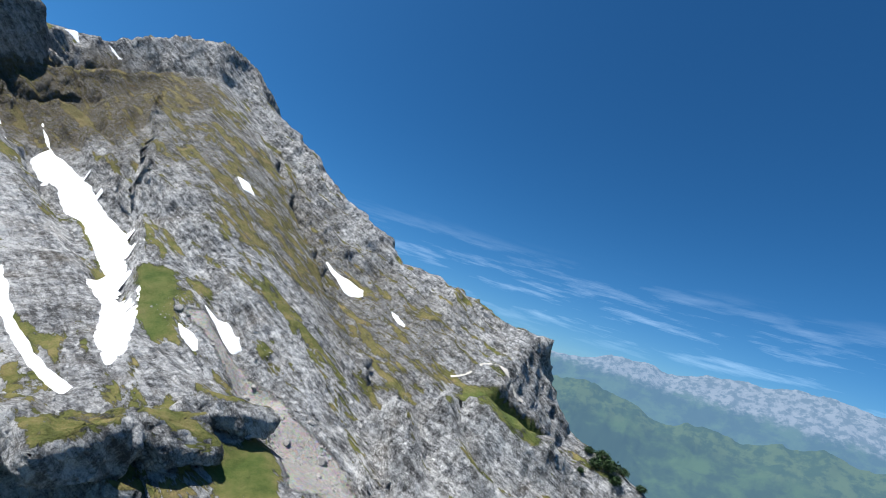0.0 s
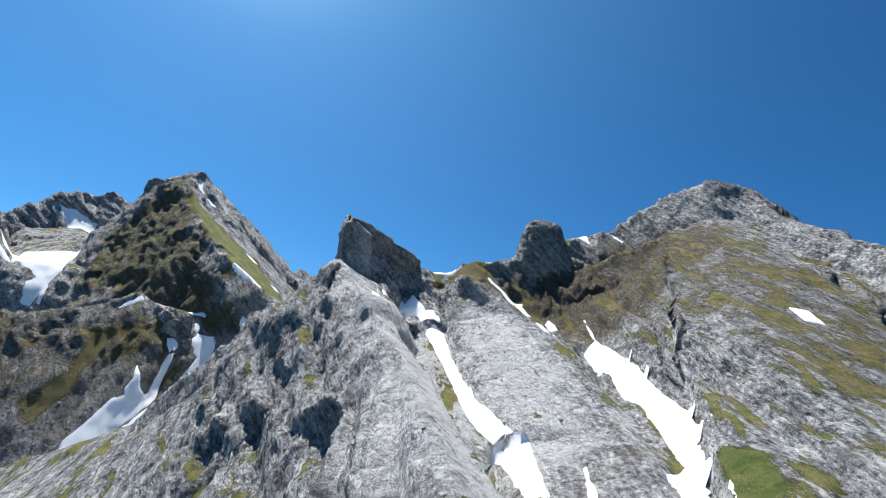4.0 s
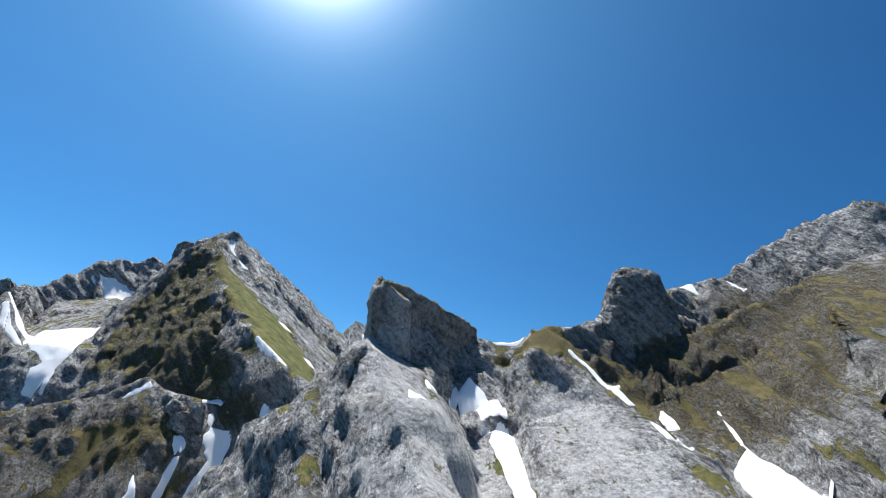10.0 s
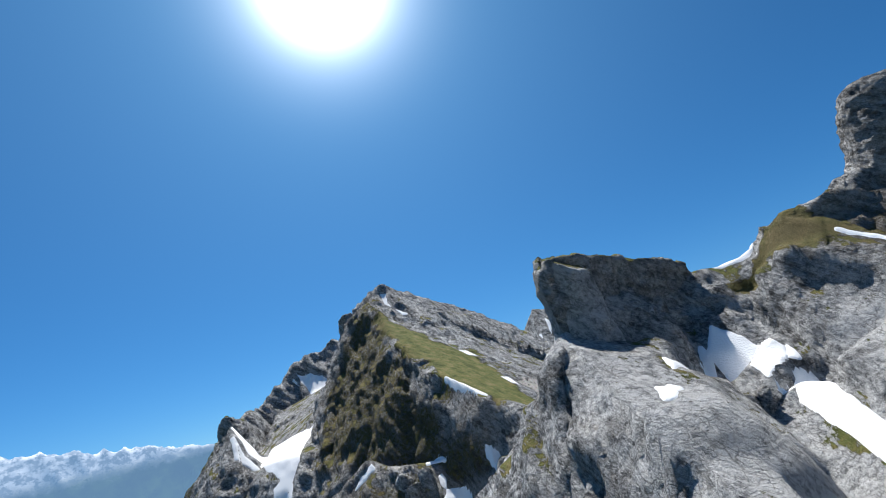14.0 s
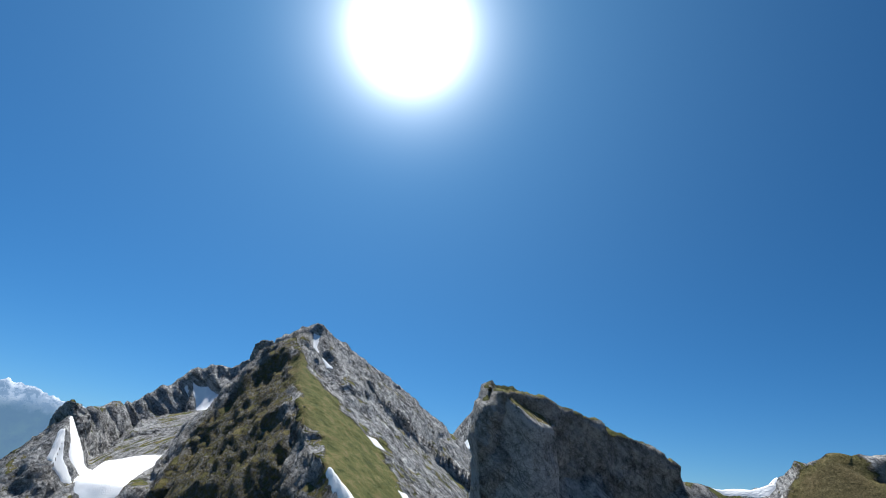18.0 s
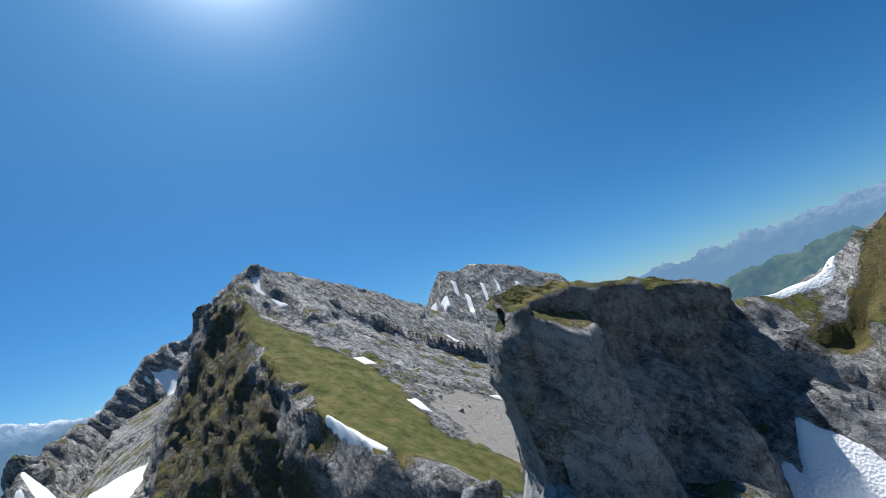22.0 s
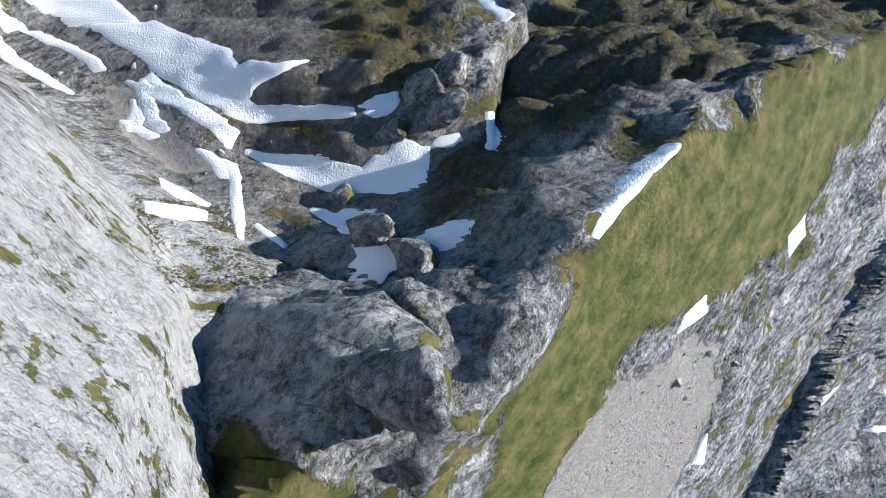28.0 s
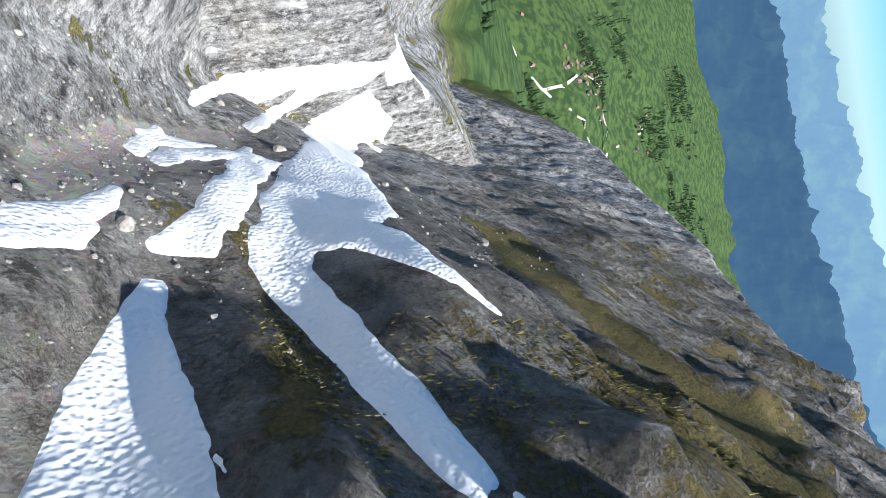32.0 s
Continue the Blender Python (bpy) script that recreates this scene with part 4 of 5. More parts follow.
bowl_side = np.clip((-45 - gx) / 15, 0, 1) * np.clip((246 - gy) / 10, 0, 1)
steep = steep * (1 - 0.7 * bowl_side)
steep = steep * (1 - 0.5 * np.clip((gx - 140) / 30, 0, 1) * np.clip((gy - 110) / 40, 0, 1))
shift = roughen(gx, gy, gz, steep) * np.clip((900 - np.hypot(gx, gy - 150)) / 200, 0, 1)
co = np.stack([gx, gy, gz], 1) + nrm * shift[:, None]
me = mesh_of("ground", co, quads(nx, ny), ROCK)
for kind, v in values.items():
    put_attribute(me, kind, v)
GROUND = tagged(new("ground", me), "grey bedded limestone mountainside with turf, scree and gullies", "mountain", kind="structure")

from mathutils.bvhtree import BVHTree
core = (np.abs(gx.reshape(ny, nx)) < 520) & (np.abs(gy.reshape(ny, nx) - 200) < 560)
keep_q = (core[:-1, :-1] & core[1:, 1:]).ravel()
TREE = BVHTree.FromPolygons([tuple(c) for c in co.tolist()], quads(nx, ny)[keep_q].tolist())


def ground_at(x, y):
    hit = TREE.ray_cast(Vector((x, y, 400)), Vector((0, 0, -1)))
    return hit[0].z if hit[0] else float(relief(np.array([x]), np.array([y]))[0])


def ground_normal(x, y):
    hit = TREE.ray_cast(Vector((x, y, 400)), Vector((0, 0, -1)))
    return hit[1] if hit[0] else Vector((0, 0, 1))


# ---- rocks that stand up: a stack of outlines from foot to top ----
def stack_rock(name, outline, rows, around, rough, seed, label, category="rock", grass=None, soft_top=12):
    v, a = np.meshgrid(np.linspace(0, 1, rows), np.linspace(0, 1, around, endpoint=False), indexing="ij")
    p = outline(v.ravel(), a.ravel())
    g = p.reshape(rows, around, 3)
    da = np.roll(g, -1, 1) - np.roll(g, 1, 1)
    dv = np.gradient(g, axis=0)
    nn = np.cross(da, dv).reshape(-1, 3)
    nn /= np.linalg.norm(nn, axis=1, keepdims=True) + 1e-9
    x, y, z = (p + seed).T
    b = (bedding(x, y, z) + 4 * vnoise(x / 14, y / 14, z / 14)) / 4.0
    saw = b - np.floor(b)
    d = rough * (1.3 * fbm(x / 12, y / 12, z / 22, 3, True) + 0.25 * fbm(x / 1.6, y / 1.6, z / 2.4, 2, True) + 0.6 * fbm(x / 4.5, y / 4.5, z / 24, 2, True) + 0.45 * (np.where(saw < 0.8, saw / 0.8, (1 - saw) / 0.2) - 0.5)
                 + 0.7 * fbm(x / 3.5, y / 3.5, z / 7, 3, True))
    v1 = v.ravel()
    d = d * np.clip((1 - v1) * soft_top, 0.15, 1)
    p = p + nn * d[:, None]
    i = np.arange(rows - 1)[:, None] * around
    j = np.arange(around)[None]
    jn = (j + 1) % around
    faces = np.stack([i + j, i + jn, i + around + jn, i + around + j], -1).reshape(-1, 4)
    me = mesh_of(name, p, faces, ROCK)
    # front less pale than the back, partly painting its shadow side
    if name == "rock_fin":
        put_attribute(me, "pale", np.where(a.ravel() < 0.5, 0.1, 0.7))
    # even brown tone that darkens fin and block, painted in for shade
    if name in ("rock_fin", "rock_block"):
        put_attribute(me, "earth_shade", np.full(len(p), 0.4))
    if grass is not None:
        put_attribute(me, "grass", grass(v1, a.ravel(), nn))
    return tagged(new(name, me), label, category)


def between(points, u):
    pts = np.array(points, float)
    step = np.r_[0, np.cumsum(np.linalg.norm(np.diff(pts[:, :2], axis=0), axis=1))]
    return np.stack([np.interp(u, step / step[-1], pts[:, k]) for k in range(3)], -1)


FIN = [(-6.5, 160, 11), (-5.8, 162, 15.6), (-3.8, 165.5, 16.7), (1.5, 172, 16.6), (8, 180, 15.6), (16, 187, 14.2), (23, 193, 12.6), (29, 198, 10.8), (33, 202, 8.4), (36, 205, 4), (39, 208, 0)]


def fin_outline(v, a):
    """Front wall and back slope up to the rim, then a turf cap that closes inwards."""
    front = a < 0.5
    u = np.where(front, a * 2, 2 - a * 2)
    c = between(FIN, u)
    rim = 0.84
    up = np.clip(v / rim, 0, 1)
    cap = np.clip((v - rim) / (1 - rim), 0, 1)
    foot = -46.0
    end = np.clip(np.sqrt(np.clip(u, 0, 1) / 0.04), 0.0, 1) * np.clip(np.sqrt(np.clip(1 - u, 0, 1) / 0.06), 0, 1)
    shelf = np.exp(-(((up - 0.8 + 0.28 * u) / 0.045) ** 2)) * np.clip(1.5 - 3.2 * u, 0, 1)
    f = 1.2 + 6.0 * (1 - up) ** 2 - 2.2 * np.sin(np.pi * up) + 2.0 * shelf
    deep = np.interp(u, [0, 0.12, 0.4, 0.75, 1], [2, 6, 10, 7, 3])
    b = -(deep + (8 + 14 * np.clip(u / 0.3, 0, 1)) * (1 - up))
    off = np.where(front, f, b)
    mid = -0.42 * deep
    off = (off * (1 - cap) + mid * cap) * end
    lean = 2.4 * np.exp(-(((up - 0.9) / 0.13) ** 2)) * np.clip(1 - u / 0.15, 0, 1) * (1 - cap)
    x = c[:, 0] + 0.69 * off - 0.69 * lean
    y = c[:, 1] - 0.72 * off - 0.72 * lean
    z = foot + (c[:, 2] - foot) * up + np.where(off < 0, np.where(cap > 0, -0.5 * off - 0.022 * off * off, 0), 0)
    z = z + np.where(front | (cap > 0), 0, 0.5 * deep * end * up**6 - 0.022 * (deep * end * up**6) ** 2)
    z = z + 0.9 * cap * fbm(x / 4, y / 4, 0 * x, 3)
    return np.stack([x, y, z], 1)


def fin_grass(v, a, nn):
    u = np.where(a < 0.5, a * 2, 2 - a * 2)
    cap = np.clip((v - 0.83) * 30, 0, 1) * np.clip(2.4 - u * 2.4, 0, 1) * np.clip((u - 0.03) * 14, 0, 1)
    up = np.clip(v / 0.84, 0, 1)
    shelf = np.exp(-(((up - 0.83 + 0.28 * u) / 0.04) ** 2)) * (a < 0.5) * np.clip(1.5 - 3.2 * u, 0, 1)
    return np.clip(cap, 0, 1)


ROCK_FIN = stack_rock("rock_fin", fin_outline, 140, 360, 1.15, 3.0, "grey limestone rock fin with turf on its top", "rock", fin_grass, 6)


def fin_buttress():
    """The lower step of the fin's front: a wall with a sloping turf ledge on top."""
    q, k = np.meshgrid(np.linspace(-1.5, 16, 90), np.arange(70), indexing="ij")
    q, k = q.ravel(), k.ravel()
    wide = 5.4 * np.sin(np.pi * np.clip((q + 1.5) / 17.5, 0, 1) ** 0.8) + 0.8 * vnoise(q / 3, 0 * q, 0 * q)
    flat = k < 20
    out = np.where(flat, -2 + (wide + 2) * k / 19.0, wide + 0.1 * (k - 19) * (1 + 0.5 * vnoise(q / 4, k / 12, 0 * q)))
    top = 16.9 - 0.27 * q - 0.7 * np.maximum(np.minimum(out, wide), 0) + 0.5 * fbm(q / 3, out / 3, 0 * q, 3)
    z = np.where(flat, top, top - 0.8 * (k - 19))
    x, y = -6.2 + 0.72 * q + 0.69 * out, 161.5 + 0.69 * q - 0.72 * out
    push = np.where(flat, 0.25, 1.0) * (0.9 * fbm(x / 5, y / 5, z / 9, 3, True) + 0.35 * fbm(x / 1.5, y / 1.5, z / 2, 2, True))
    co = np.stack([x + 0.69 * push, y - 0.72 * push, z + np.where(flat, 0.3 * push, 0)], 1)
    me = mesh_of("buttress", co, quads(70, 90), ROCK)
    put_attribute(me, "grass", np.where(k < 18, 0.7, 0.0) * np.clip(0.7 + 0.7 * vnoise(q, k / 3, 0 * q), 0, 1))
    put_attribute(me, "pale", np.full(len(q), 0.5))
    put_attribute(me, "brown", np.full(len(q), 0.35))
    ob = new("buttress", me)
    ob.parent = ROCK_FIN
    return tagged(ob, "pale rock step with a turf ledge")


fin_buttress()


def block_outline(v, a):
    th = a * 2 * np.pi
    ca, sa = np.cos(th), np.sin(th)
    r = (np.abs(ca) ** 3 + np.abs(sa) ** 3) ** (-1 / 3)
    w = np.interp(v, [0, 0.45, 0.75, 0.9, 0.97, 1.0], [19, 17.5, 13, 9.5, 6.5, 0.3])
    dpt = np.interp(v, [0, 0.45, 0.75, 0.9, 0.97, 1.0], [15, 13, 10, 7.5, 5, 0.3])
    px, py = r * ca * w, r * sa * dpt
    return np.stack([113 + 3 * (0.5 - v) + 0.97 * px + 0.25 * py, 200 - 0.25 * px + 0.97 * py, -2 + 50.5 * v - 0.12 * px * (v > 0.6)], 1)


stack_rock("rock_block", block_outline, 90, 180, 1.0, 40.0, "dark grey limestone block on the ridge", "rock",
           lambda v, a, nn: np.clip((nn[:, 2] - 0.75) * 5, 0, 1) * 0.8)


def chip(p, seed, count=16):
    """Break the round form by flat cuts."""
    r = np.random.RandomState(int(seed * 10) + 1)
    for _ in range(count):
        n = r.normal(size=3) * (1, 1, 0.7)
        n /= np.linalg.norm(n)
        over = np.maximum(0, p @ n - r.uniform(0.55, 0.86))
        p = p - over[:, None] * n * 0.92
    return p


def crag(x, y, w, d, h, turn, seed):
    z = ground_at(x, y)
    ct, st = math.cos(turn), math.sin(turn)

    def outline(v, a):
        th = a * 2 * np.pi
        ca, sa = np.cos(th), np.sin(th)
        r = (np.abs(ca) ** 4 + np.abs(sa) ** 4) ** -0.25
        s = np.interp(v, [0, 0.5, 0.75, 0.9, 0.97, 1], [1.2, 1.0, 0.82, 0.58, 0.34, 0.02]) * (1 + 0.22 * np.sin(3 * th + seed))
        q = chip(np.stack([r * ca * s, r * sa * s, 1.3 * v - 0.3], 1), seed)
        px, py = q[:, 0] * w, q[:, 1] * d
        return np.stack([x + ct * px - st * py, y + st * px + ct * py, z + h * (1.3 * q[:, 2] - 0.12)], 1)

    return stack_rock("crag", outline, 44, 90, 0.14 * min(w, d), seed, "weathered grey limestone crag on the slope", "rock",
                      lambda v, a, nn: np.clip((nn[:, 2] - 0.8) * 3, 0, 0.6))


for cx, cy, w, d, h, turn, seed in ((-66, 248, 5.5, 4.5, 6.5, 1.1, 12.0), (-108, 254, 5, 4, 6, 0.3, 31.0), (-101, 257, 4.5, 4, 7, 0.8, 32.0), (-114, 258, 5, 4, 5, 0.1, 33.0), (-96, 252, 3.5, 3.5, 5, 0.6, 34.0), (-80, 249, 3.0, 2.5, 3, 0.2, 13.0), (-60, 252, 5.0, 4.0, 5, 0.7, 14.0),
                                    (-46, 246, 6.0, 5.0, 6, 0.9, 15.0), 
                                    (61, -47, 12, 7, 4.5, -0.25, 19.0), (76, -46, 12, 6, 4, -0.35, 20.0), (42, -46, 11, 8, 4.5, 0.3, 30.0),
                                    (-30, 236, 6, 5, 9, 0.5, 23.0), (-196, 386, 8, 7, 10, 0.5, 24.0), (-286, 338, 11, 9, 14, 0.4, 25.0)):
    crag(cx, cy, w, d, h, turn, seed)


# ---- distant ranges ----
def far_range(name, crest_line, r0, rc, r1, material, label, jag, seed, foot=-690, rows=40, eye=-10.0):
    """A range seen far off: crest_line holds bearings from north (clockwise) and heights in degrees above the level."""
    az = np.arange(crest_line[0][0], crest_line[-1][0] + 0.01, 0.16)
    el = np.interp(az, [c[0] for c in crest_line], [c[1] for c in crest_line])
    rr = np.r_[np.linspace(r0, rc, rows), np.linspace(rc, r1, 5)[1:]]
    A, Rr = np.meshgrid(np.radians(az), rr)
    top = eye + rc * np.tan(np.radians(el))
    x, y = Rr * np.sin(A), Rr * np.cos(A) + 60
    part = np.where(Rr <= rc, (Rr - r0) / (rc - r0), 1 - 0.5 * (Rr - rc) / (r1 - rc))
    z = foot + (top - foot)[None] * part**1.15
    z = z + np.sqrt(np.clip(part, 0, 1)) * jag * (0.9 * fbm(x / 150, y / 150, 0 * x + seed, 5, True) + 1.2 * (1.02 - part) * fbm(x / 420, y / 420, 0 * x + seed + 9, 4, True))
    co = np.stack([x.ravel(), y.ravel(), z.ravel()], 1)
    f = quads(len(az), len(rr))
    return tagged(new(name, mesh_of(name, co, f, material)), label, "mountain range", kind="structure")


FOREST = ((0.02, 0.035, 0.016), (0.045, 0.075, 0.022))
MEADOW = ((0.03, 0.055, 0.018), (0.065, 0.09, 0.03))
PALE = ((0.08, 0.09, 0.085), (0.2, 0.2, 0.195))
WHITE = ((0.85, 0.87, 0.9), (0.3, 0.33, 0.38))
# blue of the glow that paints hazy air on the distant slopes
HAZE_GLOW = (0.13, 0.26, 0.45)
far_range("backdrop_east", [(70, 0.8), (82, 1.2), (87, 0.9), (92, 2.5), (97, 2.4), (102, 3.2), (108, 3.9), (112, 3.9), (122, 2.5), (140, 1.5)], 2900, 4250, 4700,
          far_material("far_plateau", FOREST, PALE, 40, 45, HAZE_GLOW, 0.5), "pale limestone plateau over blue forest slopes in the distance", 34, 2.0)
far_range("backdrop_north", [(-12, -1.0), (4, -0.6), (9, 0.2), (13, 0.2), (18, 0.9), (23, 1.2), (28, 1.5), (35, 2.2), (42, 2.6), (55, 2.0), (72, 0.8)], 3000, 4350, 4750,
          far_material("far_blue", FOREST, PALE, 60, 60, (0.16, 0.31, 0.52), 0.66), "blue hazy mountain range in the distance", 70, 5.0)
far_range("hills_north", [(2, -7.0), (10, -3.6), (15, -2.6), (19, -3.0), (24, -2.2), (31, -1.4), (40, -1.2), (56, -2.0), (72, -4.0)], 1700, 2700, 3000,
          far_material("green_hills", FOREST, MEADOW, -230, 60, HAZE_GLOW, 0.32), "green alpine hills with forest in the valley", 70, 9.0)
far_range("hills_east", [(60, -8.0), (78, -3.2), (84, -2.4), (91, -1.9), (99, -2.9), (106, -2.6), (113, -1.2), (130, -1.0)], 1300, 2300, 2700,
          far_material("green_hills_east", FOREST, ((0.025, 0.045, 0.018), (0.055, 0.08, 0.028)), -170, 30, HAZE_GLOW, 0.3), "green meadow ridge over dark forest slopes", 36, 13.0)
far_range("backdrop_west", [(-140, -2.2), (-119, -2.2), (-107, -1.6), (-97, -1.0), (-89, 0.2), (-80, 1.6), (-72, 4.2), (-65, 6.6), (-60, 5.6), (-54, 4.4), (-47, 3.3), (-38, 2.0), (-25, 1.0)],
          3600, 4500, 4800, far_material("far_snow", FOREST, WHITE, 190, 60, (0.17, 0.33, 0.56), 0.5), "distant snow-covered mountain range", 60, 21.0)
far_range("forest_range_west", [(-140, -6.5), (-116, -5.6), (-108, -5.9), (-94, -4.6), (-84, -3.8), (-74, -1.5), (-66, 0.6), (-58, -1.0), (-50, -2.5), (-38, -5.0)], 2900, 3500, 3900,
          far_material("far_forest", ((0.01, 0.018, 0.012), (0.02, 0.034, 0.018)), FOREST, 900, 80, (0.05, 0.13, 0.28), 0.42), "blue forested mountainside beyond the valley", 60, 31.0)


# ---- peak behind the pyramid ----
def back_mountain():
    pts = [(-700, 2600, -60), (-469, 2675, 174), (-341, 2695, 372), (-250, 2700, 330), (-179, 2711, 352), (-80, 2715, 322), (7, 2716, 300), (200, 2700, 175), (392, 2686, 63),
           (560, 2640, -90), (695, 2620, -203)]
    bx, by = np.arange(-1100, 1150, 11.0), np.arange(2050, 3100, 11.0)
    mx, my = np.meshgrid(bx, by)
    x, y = mx.ravel(), my.ravel()
    z = crest(pts, (1.0, 300, 0.8), (1.15, 260, 0.7), x, y)
    z = z + 34 * fbm(x / 170, y / 170, z / 170, 5, True) * np.clip((400 - z) / 300, 0.3, 1)
    z = np.maximum(z, -680)
    me = mesh_of("peak", np.stack([x, y, z], 1), quads(len(bx), len(by)), mountain_material("far_limestone", 7.0, 0.7))
    tagged(new("peak", me), "grey rocky twin peak beyond the pyramid", "mountain")
    return BVHTree.FromPolygons(np.stack([x, y, z], 1).tolist(), quads(len(bx), len(by)).tolist())


BACK = back_mountain()


def back_snow(points):
    px, py = [p[0] for p in points], [p[1] for p in points]
    ax, ay = np.linspace(min(px) - 8, max(px) + 8, 26), np.linspace(min(py) - 8, max(py) + 8, 26)
    mx, my = np.meshgrid(ax, ay)
    x, y = mx.ravel(), my.ravel()
    d = inside(points, x, y) + 5 * fbm(x / 22, y / 22, 0 * x, 4)
    z = np.array([BACK.ray_cast(Vector((a, b, 900)), Vector((0, 0, -1)))[0].z for a, b in zip(x, y)])
    grid = quads(26, 26)
    grid = grid[(d > -1)[grid].all(1)]
    used, back = np.unique(grid, return_inverse=True)
    if len(used) > 3:
        me = mesh_of("snow_patch", np.stack([x, y, z + 4 * np.clip(d, -0.5, 1)], 1)[used], back.reshape(-1, 4), SNOW)
        tagged(new("snow_patch", me), "white snow patch on the far rocky peak", "snow", "snow patches on the mountain")


for sx, sy, lw, lh in ((-400, 2560, 22, 60), (-330, 2520, 30, 40), (-270, 2600, 16, 46), (-215, 2520, 18, 70), (-130, 2560, 14, 60), (-60, 2590, 12, 40), (40, 2600, 12, 36), (-290, 2420, 26, 26)):
    back_snow([(sx - lw, sy + lh), (sx + lw * 0.6, sy + lh * 0.7), (sx + lw, sy - lh), (sx - lw * 0.2, sy - lh * 0.6)])


# ---- snow ----
def snow_patch(points, thick=0.7, label="old white snow patch in a rock gully", wide=1.0, steepest=6.0):
    px, py = [p[0] for p in points], [p[1] for p in points]
    area = 0.5 * abs(sum(a[0] * b[1] - a[1] * b[0] for a, b in zip(points, points[1:] + points[:1])))
    step = min(1.1, max(0.28, math.sqrt(area) / 28))
    margin = wide + 4
    ax, ay = np.arange(min(px) - margin, max(px) + margin, step), np.arange(min(py) - margin, max(py) + margin, step)
    mx, my = np.meshgrid(ax, ay)
    x, y = mx.ravel(), my.ravel()
    d = inside(points, x, y) + wide * 0.45 + 0.5 * wide * fbm(x / 3.2, y / 3.2, 0 * x + len(points), 4)
    live = d > -3.0
    z = np.full(x.shape, np.nan)
    z[live] = [ground_at(a, b) for a, b in zip(x[live], y[live])]
    top = z + np.where(d > 0, np.minimum(thick, 0.16 + d * 0.4), 0.1 + 1.1 * d)
    grid = quads(len(ax), len(ay))
    grid = grid[(d > -1.0)[grid].all(1)]
    drop = np.ptp(np.nan_to_num(top, nan=-60.0)[grid], axis=1)
    grid = grid[drop < steepest * step]
    # a patch that rocks cut apart becomes patches of their own
    mark = np.arange(len(x))
    while True:
        least = mark[grid].min(1)
        old = mark.copy()
        for c in range(4):
            np.minimum.at(mark, grid[:, c], least)
        if (mark == old).all():
            break
    made = []
    for m in np.unique(mark[grid[:, 0]]):
        some = grid[mark[grid[:, 0]] == m]
        if len(some) < 24:
            continue
        used, back = np.unique(some, return_inverse=True)
        co = np.stack([x[used], y[used], np.nan_to_num(top[used], nan=-60.0)], 1)
        made.append(tagged(new("snow_patch", mesh_of("snow_patch", co, back.reshape(-1, 4), SNOW)), label, "snow", "snow patches on the mountain"))
    return made


for points, label in SNOW_FIELDS:
    snow_patch(points, 0.4, label, 1.0, 2.4 if "high" in label else 5.5)


# ---- loose stones ----
def boulder_mesh(seed):
    bm = bmesh.new()
    bmesh.ops.create_icosphere(bm, subdivisions=3, radius=1)
    pts = chip(np.array([tuple(v.co) for v in bm.verts]), seed + 3, 14)
    for v, p in zip(bm.verts, pts):
        v.co = Vector(p) * (1.15 + 0.1 * noise.noise(Vector(p) * 2.3 + Vector((seed, 0, 0))))
        v.co.z *= 0.75
    me = bpy.data.meshes.new("boulder")
    bm.to_mesh(me)
    bm.free()
    me.materials.append(STONE)
    return me


STONE = plain("boulder_stone", (0.27, 0.26, 0.245), 0.92, 0.45, 1.4)
BOULDERS = [boulder_mesh(4.7 * k) for k in range(5)]
rnd = random.Random(7)


def boulder(x, y, size):
    ob = tagged(new("boulder", BOULDERS[rnd.randrange(5)]), "grey limestone boulder lying on the slope", "boulder", "boulders on the slopes")
    ob.scale = (size * rnd.uniform(0.8, 1.3), size * rnd.uniform(0.7, 1.1), size * rnd.uniform(0.7, 1.0))
    ob.rotation_euler = (rnd.uniform(-0.3, 0.3), rnd.uniform(-0.3, 0.3), rnd.uniform(0, 6.3))
    ob.location = (x, y, ground_at(x, y) + 0.12 * size)


SNOW_BOXES = [(p, (min(a for a, b in p), min(b for a, b in p), max(a for a, b in p), max(b for a, b in p))) for p, label in SNOW_FIELDS]


def on_snow(x, y, room=0.0):
    at = np.array([x], float), np.array([y], float)
    for points, (x0, y0, x1, y1) in SNOW_BOXES:
        if x0 - 1 < x < x1 + 1 and y0 - 1 < y < y1 + 1 and inside(points, *at)[0] > -room:
            return True
    return False


def scatter_boulders(x0, x1, y0, y1, count, small, large):
    for _ in range(count):
        x, y = rnd.uniform(x0, x1), rnd.uniform(y0, y1)
        size = small + (large - small) * rnd.random() ** 3
        if not on_snow(x, y, 1.0):
            boulder(x, y, size)


scatter_boulders(-95, -55, 205, 232, 26, 0.25, 0.9)
scatter_boulders(-150, -95, 190, 225, 22, 0.25, 1.0)
scatter_boulders(90, 108, -60, 0, 22, 0.4, 1.5)
scatter_boulders(-60, 0, 330, 400, 18, 0.5, 1.6)
scatter_boulders(0, 45, -20, 120, 14, 0.4, 1.1)


